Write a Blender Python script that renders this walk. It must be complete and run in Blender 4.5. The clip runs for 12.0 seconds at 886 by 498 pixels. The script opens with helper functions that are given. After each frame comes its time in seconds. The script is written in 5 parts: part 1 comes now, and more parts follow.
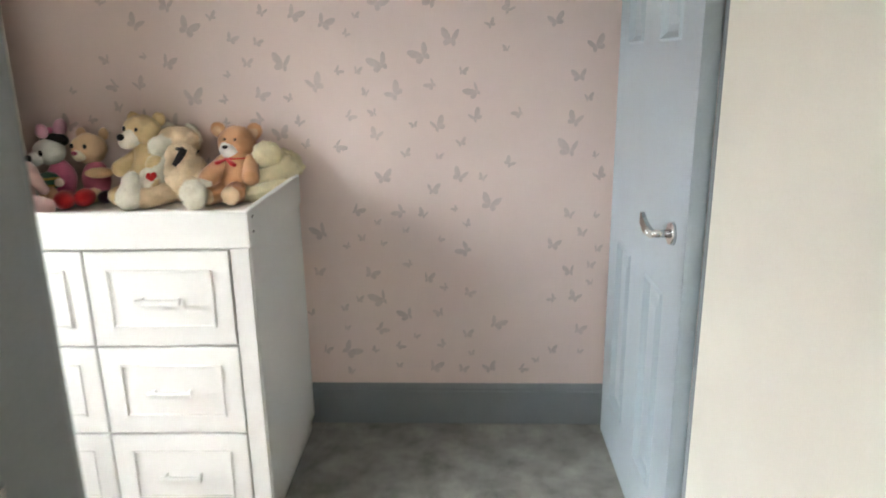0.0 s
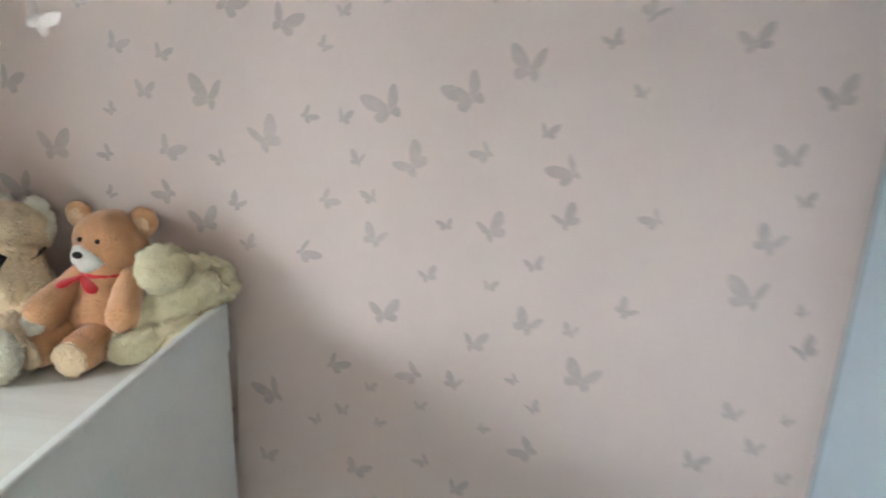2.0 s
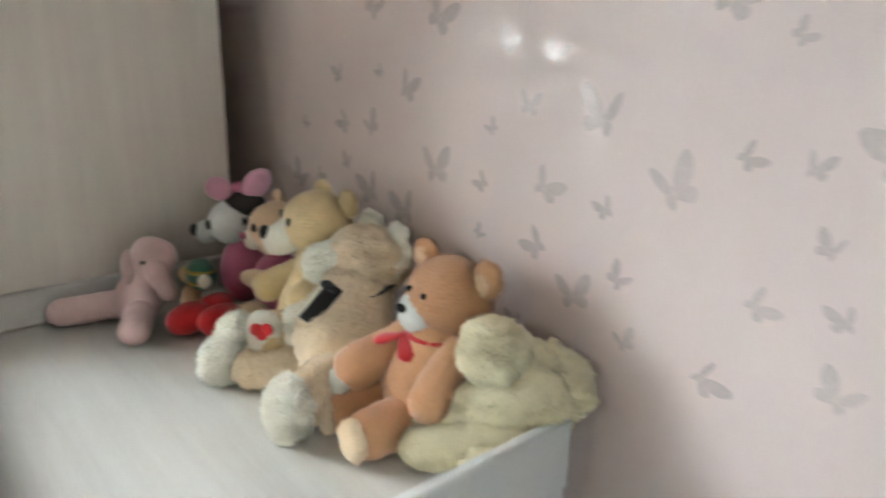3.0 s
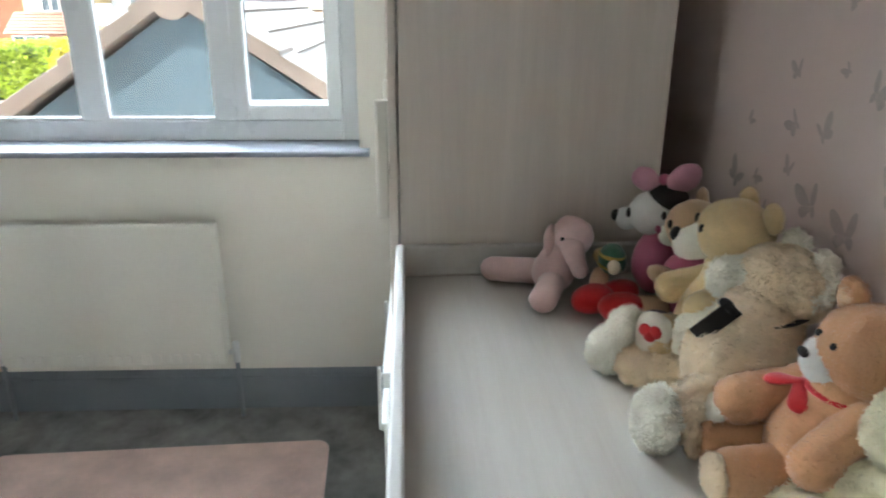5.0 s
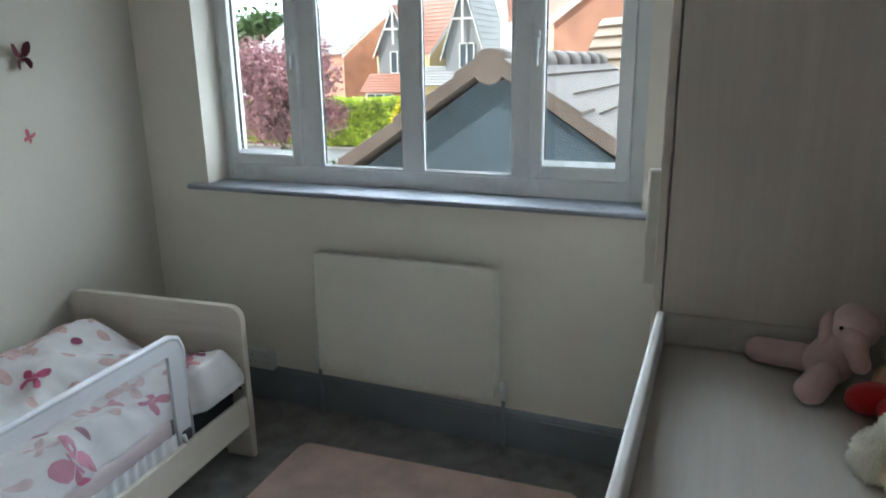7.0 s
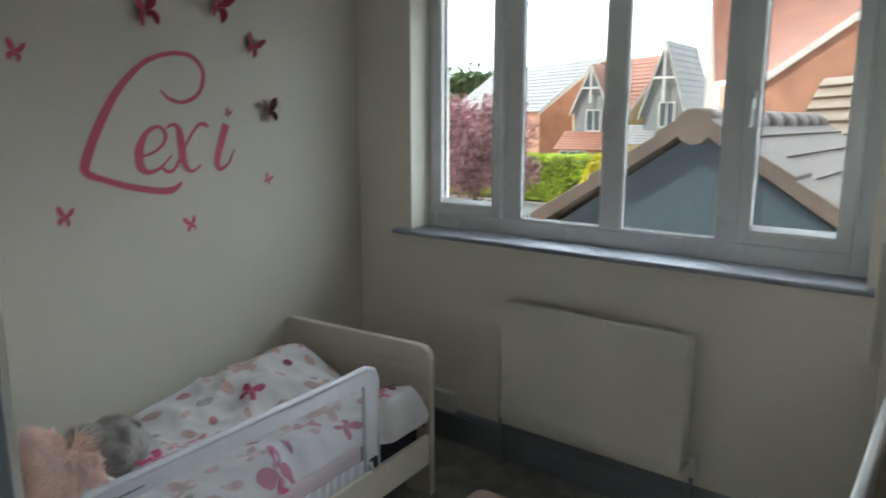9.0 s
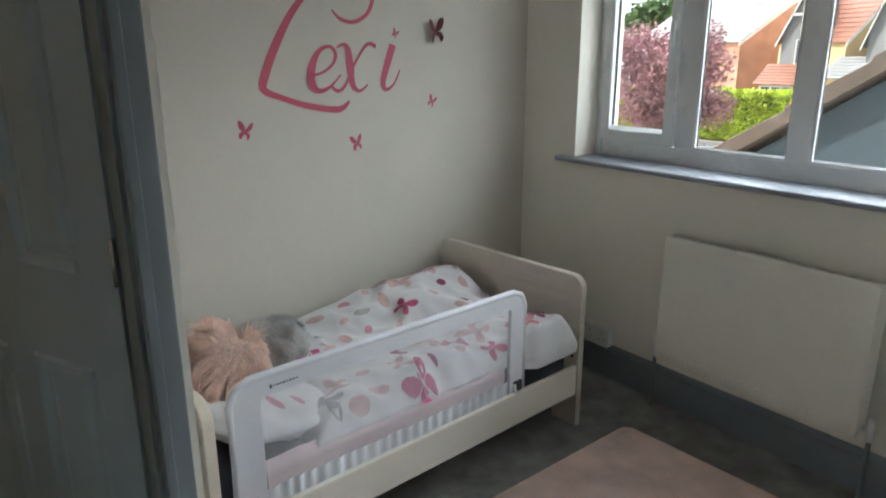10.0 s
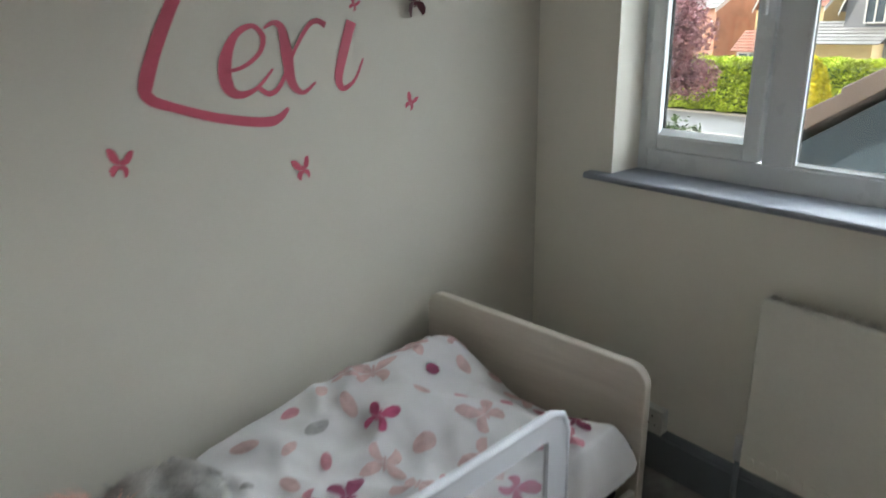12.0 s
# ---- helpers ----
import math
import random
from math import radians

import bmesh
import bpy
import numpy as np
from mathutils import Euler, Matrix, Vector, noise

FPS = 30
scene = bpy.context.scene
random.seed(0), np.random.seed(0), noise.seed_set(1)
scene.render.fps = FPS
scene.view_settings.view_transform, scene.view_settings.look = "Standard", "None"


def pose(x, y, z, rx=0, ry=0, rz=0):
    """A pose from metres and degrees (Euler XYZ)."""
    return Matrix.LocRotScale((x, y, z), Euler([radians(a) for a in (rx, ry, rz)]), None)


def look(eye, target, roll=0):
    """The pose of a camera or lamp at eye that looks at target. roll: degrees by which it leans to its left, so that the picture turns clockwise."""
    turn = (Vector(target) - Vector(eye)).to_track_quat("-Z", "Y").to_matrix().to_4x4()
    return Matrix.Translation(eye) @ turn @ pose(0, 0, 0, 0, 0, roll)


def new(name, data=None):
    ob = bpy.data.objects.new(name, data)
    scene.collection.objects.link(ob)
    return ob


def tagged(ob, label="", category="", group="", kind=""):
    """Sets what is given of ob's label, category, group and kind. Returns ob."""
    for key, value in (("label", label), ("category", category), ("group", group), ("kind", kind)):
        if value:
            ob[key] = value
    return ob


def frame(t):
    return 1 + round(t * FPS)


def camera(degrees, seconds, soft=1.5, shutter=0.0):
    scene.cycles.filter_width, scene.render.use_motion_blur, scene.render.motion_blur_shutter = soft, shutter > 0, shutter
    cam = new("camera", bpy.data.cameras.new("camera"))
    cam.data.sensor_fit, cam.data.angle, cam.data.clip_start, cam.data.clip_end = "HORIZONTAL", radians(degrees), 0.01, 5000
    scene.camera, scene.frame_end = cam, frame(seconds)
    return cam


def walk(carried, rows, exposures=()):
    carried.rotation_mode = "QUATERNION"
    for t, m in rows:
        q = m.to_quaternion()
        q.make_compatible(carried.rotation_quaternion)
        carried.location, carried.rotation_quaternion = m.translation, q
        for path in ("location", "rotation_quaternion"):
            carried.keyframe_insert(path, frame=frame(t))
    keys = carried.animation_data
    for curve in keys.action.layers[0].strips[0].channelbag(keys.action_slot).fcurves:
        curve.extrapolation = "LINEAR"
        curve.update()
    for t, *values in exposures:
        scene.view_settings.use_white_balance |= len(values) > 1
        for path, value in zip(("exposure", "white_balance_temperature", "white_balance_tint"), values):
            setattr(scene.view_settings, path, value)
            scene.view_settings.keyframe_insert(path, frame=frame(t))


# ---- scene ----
from mathutils.bvhtree import BVHTree

cam = camera(65.9, 12.0, soft=1.8, shutter=0.4)
PATH = [
    (0, (2.331, -2.295, 1.303), (2.249, -0.369, 0.77), -0.9),
    (0.5, (2.343, -2.132, 1.336), (2.314, -0.188, 0.864), 0.5),
    (1, (2.35, -1.883, 1.35), (2.291, 0.073, 0.935), 0.5),
    (1.5, (2.335, -1.507, 1.332), (2.29, 0.437, 0.865), 1.4),
    (2, (2.305, -1.133, 1.419), (2.029, 0.752, 0.81), 1.9),
    (2.5, (2.281, -0.831, 1.38), (1.383, 0.851, 0.774), 2.1),
    (3, (2.221, -0.657, 1.375), (0.748, 0.567, 0.799), 1.2),
    (3.5, (2.175, -0.587, 1.393), (0.445, 0.223, 0.802), 0.6),
    (3.7, (2.172, -0.573, 1.398), (0.379, 0.086, 0.805), 0.6),
    (5.3, (2.236, -0.625, 1.419), (0.351, -0.686, 0.752), 0.2),
    (5.5, (2.224, -0.634, 1.406), (0.339, -0.804, 0.76), 0.2),
    (6, (2.248, -0.63, 1.419), (0.406, -1.117, 0.811), -1.0),
    (6.5, (2.301, -0.588, 1.434), (0.513, -1.27, 0.853), -0.7),
    (6.7, (2.306, -0.566, 1.441), (0.527, -1.282, 0.873), -0.9),
    (8.3, (2.358, -0.509, 1.495), (0.627, -1.482, 1.257), 0.4),
    (8.5, (2.373, -0.524, 1.48), (0.69, -1.574, 1.224), 0.2),
    (9, (2.361, -0.549, 1.455), (0.823, -1.774, 1.09), 0.1),
    (9.5, (2.316, -0.512, 1.431), (1.027, -1.981, 1.006), 0.5),
    (10, (2.292, -0.519, 1.403), (1.144, -2.063, 0.858), -0.1),
    (10.5, (2.263, -0.547, 1.381), (1.171, -2.092, 0.731), 0.3),
    (11, (2.156, -0.658, 1.364), (1.157, -2.249, 0.678), 1.2),
    (11.5, (2.008, -1.014, 1.371), (0.886, -2.542, 0.735), -1.3),
    (12, (1.774, -1.27, 1.428), (0.587, -2.755, 0.808), -1.1),
]
walk(cam, [(t, look(eye, target, roll)) for t, eye, target, roll in PATH],
     [(0, 1.75, 7050, 14), (1, 1.78, 6750, 12), (1.5, 1.72, 6600, 10), (2.5, 1.8, 6450, 8), (3, 1.95, 6400, 8), (3.5, 2.0, 6250, 8), (5.5, 1.15, 6150, 9), (6.5, 0.6, 6050, 8),
      (8.5, -0.3, 6050, 6), (9, -0.2, 6400, 9), (9.5, 0.15, 6500, 10), (10, 0.3, 6500, 10), (10.5, 0.45, 6550, 11), (11.5, 0.3, 6600, 12), (12, 0.2, 6550, 10)])

# ---------------------------------------------------------------- world, sun, window light
world = bpy.data.worlds.new("world")
scene.world = world
world.use_nodes = True
_wn = world.node_tree
_bg = _wn.nodes["Background"]
_sky = _wn.nodes.new("ShaderNodeTexSky")
_sky.sky_type = "NISHITA"
_sky.sun_disc = False
_sky.sun_elevation = radians(48)
_sky.sun_rotation = radians(140)
_sky.dust_density = 2.5
_wn.links.new(_sky.outputs["Color"], _bg.inputs["Color"])
_bg.inputs["Strength"].default_value = 0.15

sun_data = bpy.data.lights.new("sun", "SUN")
sun_data.energy, sun_data.angle, sun_data.color = 5.0, radians(0.6), (1.0, 0.95, 0.86)
sun = new("sun", sun_data)
sun.matrix_world = look((6, -7, 9.6), (0, 0, 0))

# unseen area lamp added to fill the landing with warm light; no fitting there
landing_data = bpy.data.lights.new("landing_fill", "AREA")
landing_data.shape, landing_data.size = "DISK", 0.3
landing_data.energy, landing_data.color = 3.0, (1.0, 0.92, 0.78)
landing_fill = new("landing_fill", landing_data)
landing_fill.matrix_world = look((2.55, -3.0, 2.36), (2.55, -3.0, 0))

SKY_GLOW = 8.5   # brightness of the hazy sky seen from the window

# ---------------------------------------------------------------- materials


def _set(node, **values):
    for key, value in values.items():
        node.inputs[key.replace("_", " ")].default_value = value


def mat(name, color, rough=0.6, metal=0.0, vary=0.08, scale=6.0, fine=160.0, bump=0.15, depth=0.002,
        stretch=(1, 1, 1), sheen=0.0, coat=0.0, dark=None, alpha=1.0, random_tint=0.0):
    """A procedural surface: base colour with two scales of variation and a fine relief."""
    m = bpy.data.materials.new(name)
    m.use_nodes = True
    nt = m.node_tree
    b = nt.nodes["Principled BSDF"]
    tc = nt.nodes.new("ShaderNodeTexCoord")
    mp = nt.nodes.new("ShaderNodeMapping")
    mp.inputs["Scale"].default_value = stretch
    nt.links.new(tc.outputs["Object"], mp.inputs["Vector"])
    big = nt.nodes.new("ShaderNodeTexNoise")
    _set(big, Scale=scale, Detail=4.0, Roughness=0.6)
    small = nt.nodes.new("ShaderNodeTexNoise")
    _set(small, Scale=fine, Detail=3.0, Roughness=0.6)
    for n in (big, small):
        nt.links.new(mp.outputs["Vector"], n.inputs["Vector"])
    mixf = nt.nodes.new("ShaderNodeMath")
    mixf.operation = "MULTIPLY_ADD"
    mixf.inputs[1].default_value = 0.35
    nt.links.new(small.outputs["Fac"], mixf.inputs[0])
    half = nt.nodes.new("ShaderNodeMath")
    half.operation = "MULTIPLY"
    half.inputs[1].default_value = 0.65
    nt.links.new(big.outputs["Fac"], half.inputs[0])
    nt.links.new(half.outputs[0], mixf.inputs[2])
    ramp = nt.nodes.new("ShaderNodeValToRGB")
    c = Vector(color)
    lo = Vector(dark) if dark else c * (1 - 2.2 * vary)
    hi = c * (1 + vary)
    ramp.color_ramp.elements[0].position, ramp.color_ramp.elements[1].position = 0.34, 0.66
    ramp.color_ramp.elements[0].color = (*[max(0, v) for v in lo], 1)
    ramp.color_ramp.elements[1].color = (*[min(1, v) for v in hi], 1)
    nt.links.new(mixf.outputs[0], ramp.inputs["Fac"])
    out = ramp.outputs["Color"]
    if random_tint:
        oi = nt.nodes.new("ShaderNodeObjectInfo")
        hs = nt.nodes.new("ShaderNodeHueSaturation")
        mr = nt.nodes.new("ShaderNodeMapRange")
        mr.inputs["To Min"].default_value, mr.inputs["To Max"].default_value = 1 - random_tint, 1 + random_tint
        nt.links.new(oi.outputs["Random"], mr.inputs["Value"])
        nt.links.new(mr.outputs["Result"], hs.inputs["Value"])
        nt.links.new(out, hs.inputs["Color"])
        out = hs.outputs["Color"]
    nt.links.new(out, b.inputs["Base Color"])
    bp = nt.nodes.new("ShaderNodeBump")
    _set(bp, Strength=bump, Distance=depth)
    nt.links.new(small.outputs["Fac"], bp.inputs["Height"])
    nt.links.new(bp.outputs["Normal"], b.inputs["Normal"])
    rr = nt.nodes.new("ShaderNodeMapRange")
    rr.inputs["To Min"].default_value, rr.inputs["To Max"].default_value = max(0.02, rough - 0.06), min(1, rough + 0.06)
    nt.links.new(big.outputs["Fac"], rr.inputs["Value"])
    nt.links.new(rr.outputs["Result"], b.inputs["Roughness"])
    _set(b, Metallic=metal)
    if sheen:
        _set(b, Sheen_Weight=sheen)
        b.inputs["Sheen Roughness"].default_value = 0.5
    if coat:
        _set(b, Coat_Weight=coat)
        b.inputs["Coat Roughness"].default_value = 0.12
    if alpha < 1:
        _set(b, Alpha=alpha)
    return m


def wood_mat(name, light, dark_tone, along, rough=0.45):
    """Pale wood-effect laminate with long soft grain along one axis."""
    m = bpy.data.materials.new(name)
    m.use_nodes = True
    nt = m.node_tree
    b = nt.nodes["Principled BSDF"]
    tc = nt.nodes.new("ShaderNodeTexCoord")
    mp = nt.nodes.new("ShaderNodeMapping")
    s = [14.0, 14.0, 14.0]
    s[along] = 0.9
    mp.inputs["Scale"].default_value = s
    nt.links.new(tc.outputs["Object"], mp.inputs["Vector"])
    n1 = nt.nodes.new("ShaderNodeTexNoise")
    _set(n1, Scale=1.0, Detail=5.0, Roughness=0.62, Distortion=0.7)
    n2 = nt.nodes.new("ShaderNodeTexNoise")
    _set(n2, Scale=14.0, Detail=2.0, Roughness=0.5)
    for n in (n1, n2):
        nt.links.new(mp.outputs["Vector"], n.inputs["Vector"])
    ad = nt.nodes.new("ShaderNodeMath")
    ad.operation = "MULTIPLY_ADD"
    ad.inputs[1].default_value = 0.25
    nt.links.new(n2.outputs["Fac"], ad.inputs[0])
    nt.links.new(n1.outputs["Fac"], ad.inputs[2])
    ramp = nt.nodes.new("ShaderNodeValToRGB")
    ramp.color_ramp.elements[0].position, ramp.color_ramp.elements[1].position = 0.42, 0.78
    ramp.color_ramp.elements[0].color = (*dark_tone, 1)
    ramp.color_ramp.elements[1].color = (*light, 1)
    nt.links.new(ad.outputs[0], ramp.inputs["Fac"])
    nt.links.new(ramp.outputs["Color"], b.inputs["Base Color"])
    bp = nt.nodes.new("ShaderNodeBump")
    _set(bp, Strength=0.08, Distance=0.001)
    nt.links.new(n2.outputs["Fac"], bp.inputs["Height"])
    nt.links.new(bp.outputs["Normal"], b.inputs["Normal"])
    _set(b, Roughness=rough)
    return m


def glass_mat(name, tint=(0.97, 0.99, 0.98)):
    m = bpy.data.materials.new(name)
    m.use_nodes = True
    b = m.node_tree.nodes["Principled BSDF"]
    _set(b, Roughness=0.01, IOR=1.45)
    b.inputs["Base Color"].default_value = (*tint, 1)
    b.inputs["Transmission Weight"].default_value = 1.0
    return m


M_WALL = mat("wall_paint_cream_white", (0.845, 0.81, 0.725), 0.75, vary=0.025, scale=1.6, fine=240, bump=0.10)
# white paint darkened so the bed walls look less lit by the window
M_WALL_DIM = mat("wall_paint_white_dimmed", (0.645, 0.61, 0.54), 0.78, vary=0.025, scale=1.6, fine=240, bump=0.10)
M_PAPER = mat("wallpaper_blush", (0.85, 0.70, 0.66), 0.55, vary=0.03, scale=2.5, fine=420, bump=0.12, depth=0.001)
M_FOIL = mat("wallpaper_silver_print", (0.785, 0.662, 0.632), 0.22, metal=0.08, vary=0.08, scale=9, fine=300, bump=0.05)
M_CREAM = mat("landing_paint_cream", (0.74, 0.66, 0.47), 0.7, vary=0.03, scale=1.5, fine=240, bump=0.1)
M_YELLOW = mat("landing_paint_yellow", (0.74, 0.55, 0.20), 0.7, vary=0.04, scale=1.5, fine=240, bump=0.1)
M_CEIL = mat("ceiling_white", (0.87, 0.86, 0.84), 0.85, vary=0.02, scale=2, fine=200, bump=0.15)
M_CARPET = mat("carpet_grey_pile", (0.30, 0.30, 0.28), 0.95, vary=0.16, dark=(0.10, 0.10, 0.094), scale=8.5, fine=260, bump=0.9, depth=0.006, sheen=0.2)
M_GREYPAINT = mat("woodwork_grey_satin", (0.215, 0.245, 0.265), 0.38, vary=0.05, scale=3, fine=180, bump=0.08)
M_DOORGREY = mat("door_grey_blue_satin", (0.42, 0.50, 0.56), 0.33, vary=0.04, scale=2.5, fine=150, bump=0.08)
M_DOORCREAM = mat("door_cream_gloss", (0.74, 0.665, 0.53), 0.34, vary=0.03, scale=2.5, fine=150, bump=0.08)
M_UPVC = mat("white_upvc", (0.78, 0.80, 0.81), 0.28, vary=0.015, scale=4, fine=90, bump=0.03)
M_SILLTOP = mat("sill_grey_gloss", (0.29, 0.31, 0.36), 0.55, vary=0.06, scale=4, fine=90, bump=0.04)
M_GLASS = glass_mat("window_glass")
M_WHITE = mat("white_satin_furniture", (0.76, 0.755, 0.73), 0.38, vary=0.025, scale=3, fine=160, bump=0.05)
M_OAKX = wood_mat("pale_wood_grain_along", (0.69, 0.655, 0.605), (0.61, 0.565, 0.515), 0)
M_OAKZ = wood_mat("pale_wood_grain_upright", (0.80, 0.72, 0.64), (0.70, 0.625, 0.55), 2)
M_BEDWOOD = wood_mat("bed_pale_laminate", (0.66, 0.60, 0.52), (0.56, 0.50, 0.43), 1, 0.42)
M_BEDWHITE = mat("bed_cream_laminate", (0.72, 0.69, 0.61), 0.42, vary=0.025, scale=4, fine=160, bump=0.05)
M_RAD = mat("radiator_white_enamel", (0.77, 0.75, 0.67), 0.38, vary=0.025, scale=3, fine=120, bump=0.05)
M_CHROME = mat("satin_chrome", (0.62, 0.62, 0.63), 0.22, metal=1.0, vary=0.04, scale=8, fine=90, bump=0.03)
M_PEWTER = mat("aged_nickel", (0.34, 0.32, 0.29), 0.36, metal=1.0, vary=0.08, scale=8, fine=90, bump=0.05)
M_RUG = mat("rug_blush_pile", (0.76, 0.53, 0.46), 0.95, vary=0.17, scale=5, fine=330, bump=0.8, depth=0.006, sheen=0.3)
M_BLIND = mat("blind_charcoal_fabric", (0.035, 0.037, 0.042), 0.85, vary=0.1, scale=6, fine=300, bump=0.3)
M_PLASTIC = mat("white_plastic", (0.74, 0.74, 0.72), 0.35, vary=0.02, scale=6, fine=100, bump=0.04)
M_DARKPL = mat("dark_grey_plastic", (0.06, 0.062, 0.07), 0.5, vary=0.08, scale=6, fine=100, bump=0.05)
M_BLACK = mat("shadow_gap_black", (0.02, 0.018, 0.016), 0.7, vary=0.1, scale=8, fine=120, bump=0.05)

# ---------------------------------------------------------------- mesh helpers


def obj(name, bm, material, smooth=False):
    me = bpy.data.meshes.new(name)
    bm.normal_update()
    if smooth:
        for f in bm.faces:
            f.smooth = True
    bm.to_mesh(me)
    bm.free()
    me.materials.append(material)
    return new(name, me)


def part(name, bm, material, parent, label="", smooth=False):
    ob = obj(name, bm, material, smooth)
    ob.parent = parent
    if label:
        tagged(ob, label)
    return ob


def thing(name, label, category, at=(0, 0, 0), rz=0.0, group="", kind=""):
    ob = new(name)
    ob.empty_display_size = 0.1
    ob.matrix_world = pose(*at, 0, 0, rz)
    return tagged(ob, label, category, group, kind)


def box(bm, x0, x1, y0, y1, z0, z1, bevel=0.0, seg=2):
    """An axis-aligned block with eased edges, added to bm."""
    t = bmesh.new()
    bmesh.ops.create_cube(t, size=1)
    bmesh.ops.transform(t, matrix=Matrix.LocRotScale(((x0 + x1) / 2, (y0 + y1) / 2, (z0 + z1) / 2), None,
                                                     (abs(x1 - x0), abs(y1 - y0), abs(z1 - z0))), verts=t.verts)
    if bevel:
        bmesh.ops.bevel(t, geom=t.edges[:], offset=bevel, segments=seg, affect="EDGES", profile=0.5)
    merge(bm, t)
    return bm


def merge(bm, t, m=None):
    """Copies t into bm, moved by m, and frees t."""
    if m is not None:
        bmesh.ops.transform(t, matrix=m, verts=t.verts)
    made = {v: bm.verts.new(v.co) for v in t.verts}
    for f in t.faces:
        nf = bm.faces.new([made[v] for v in f.verts])
        nf.smooth = f.smooth
    t.free()
    return bm


def one_box(*a, **k):
    return box(bmesh.new(), *a, **k)


def cyl(bm, p0, p1, r0, r1=None, seg=16, cap=True):
    r1 = r0 if r1 is None else r1
    a, b = Vector(p0), Vector(p1)
    t = bmesh.new()
    bmesh.ops.create_cone(t, cap_ends=cap, segments=seg, radius1=r0, radius2=r1, depth=(b - a).length)
    for f in t.faces:
        f.smooth = len(f.verts) == 4
    m = Matrix.Translation((a + b) / 2) @ (b - a).to_track_quat("Z", "Y").to_matrix().to_4x4()
    return merge(bm, t, m)


def ball(bm, c, r, seg=20, rings=12, m=None):
    """An ellipsoid of radii r at c, turned by m."""
    t = bmesh.new()
    bmesh.ops.create_uvsphere(t, u_segments=seg, v_segments=rings, radius=1)
    for f in t.faces:
        f.smooth = True
    r = (r, r, r) if isinstance(r, (int, float)) else r
    mm = Matrix.Translation(c) @ (m or Matrix()) @ Matrix.Diagonal((*r, 1))
    return merge(bm, t, mm)


def prism(bm, pts, axis, a, b, bevel=0.0):
    """A flat outline pts (pairs) pushed from a to b along an axis (0, 1 or 2)."""
    t = bmesh.new()

    def put(p, d):
        q = list(p)
        q.insert(axis, d)
        return t.verts.new(q)
    lo, hi = [put(p, a) for p in pts], [put(p, b) for p in pts]
    n = len(pts)
    t.faces.new(lo)
    t.faces.new(hi[::-1])
    for i in range(n):
        t.faces.new((lo[i], hi[i], hi[(i + 1) % n], lo[(i + 1) % n]))
    bmesh.ops.recalc_face_normals(t, faces=t.faces[:])
    if bevel:
        es = [e for e in t.edges if sum(len(f.verts) == n for f in e.link_faces) == 1] if n > 4 else t.edges[:]
        bmesh.ops.bevel(t, geom=es, offset=bevel, segments=2, affect="EDGES", profile=0.5)
    return merge(bm, t)


def rounded(x0, x1, z0, z1, r, n=6, corners=(1, 1, 1, 1)):
    """Outline of a rectangle with rounded corners: low-left, low-right, top-right, top-left."""
    out = []
    spec = ((x0, z0, 180, 1, 1), (x1, z0, 270, -1, 1), (x1, z1, 0, -1, -1), (x0, z1, 90, 1, -1))
    for k, (x, z, a0, sx, sz) in enumerate(spec):
        if not corners[k]:
            out.append((x, z))
            continue
        for i in range(n + 1):
            a = radians(a0 + 90 * i / n)
            out.append((x + sx * r + r * math.cos(a), z + sz * r + r * math.sin(a)))
    return out


def tube(bm, pts, r, seg=10, flat=1.0):
    """A round rod swept along points."""
    pts = [Vector(p) for p in pts]
    rings = []
    up = Vector((0, 0, 1))
    for i, p in enumerate(pts):
        d = (pts[min(i + 1, len(pts) - 1)] - pts[max(i - 1, 0)]).normalized()
        s = d.cross(up)
        s = s.normalized() if s.length > 1e-3 else Vector((1, 0, 0))
        u = s.cross(d).normalized()
        rr = r[i] if isinstance(r, (list, tuple)) else r
        rings.append([bm.verts.new(p + rr * (math.cos(a) * s + flat * math.sin(a) * u))
                      for a in (2 * math.pi * k / seg for k in range(seg))])
    for a, b in zip(rings, rings[1:]):
        for k in range(seg):
            f = bm.faces.new((a[k], a[(k + 1) % seg], b[(k + 1) % seg], b[k]))
            f.smooth = True
    bm.faces.new(rings[0][::-1])
    bm.faces.new(rings[-1])
    return bm


def panel_face(bm, x0, x1, z0, z1, y, out, bevel=0.022, depth=0.009):
    """A raised-and-fielded panel set into a door face that looks along out (+1 or -1 in y)."""
    r0 = ((x0, z0), (x1, z0), (x1, z1), (x0, z1))
    levels = ((0.0, 0.0), (0.006, 0.006), (bevel, -depth), (bevel * 1.7, -depth), (bevel * 2.6, -0.001))
    loops = []
    for inset, h in levels:
        loops.append([bm.verts.new((x + (inset if k in (0, 3) else -inset), y + out * h, z + (inset if k in (0, 1) else -inset)))
                      for k, (x, z) in enumerate(r0)])
    for a, b in zip(loops, loops[1:]):
        for k in range(4):
            bm.faces.new((a[k], a[(k + 1) % 4], b[(k + 1) % 4], b[k]))
    bm.faces.new(loops[-1])


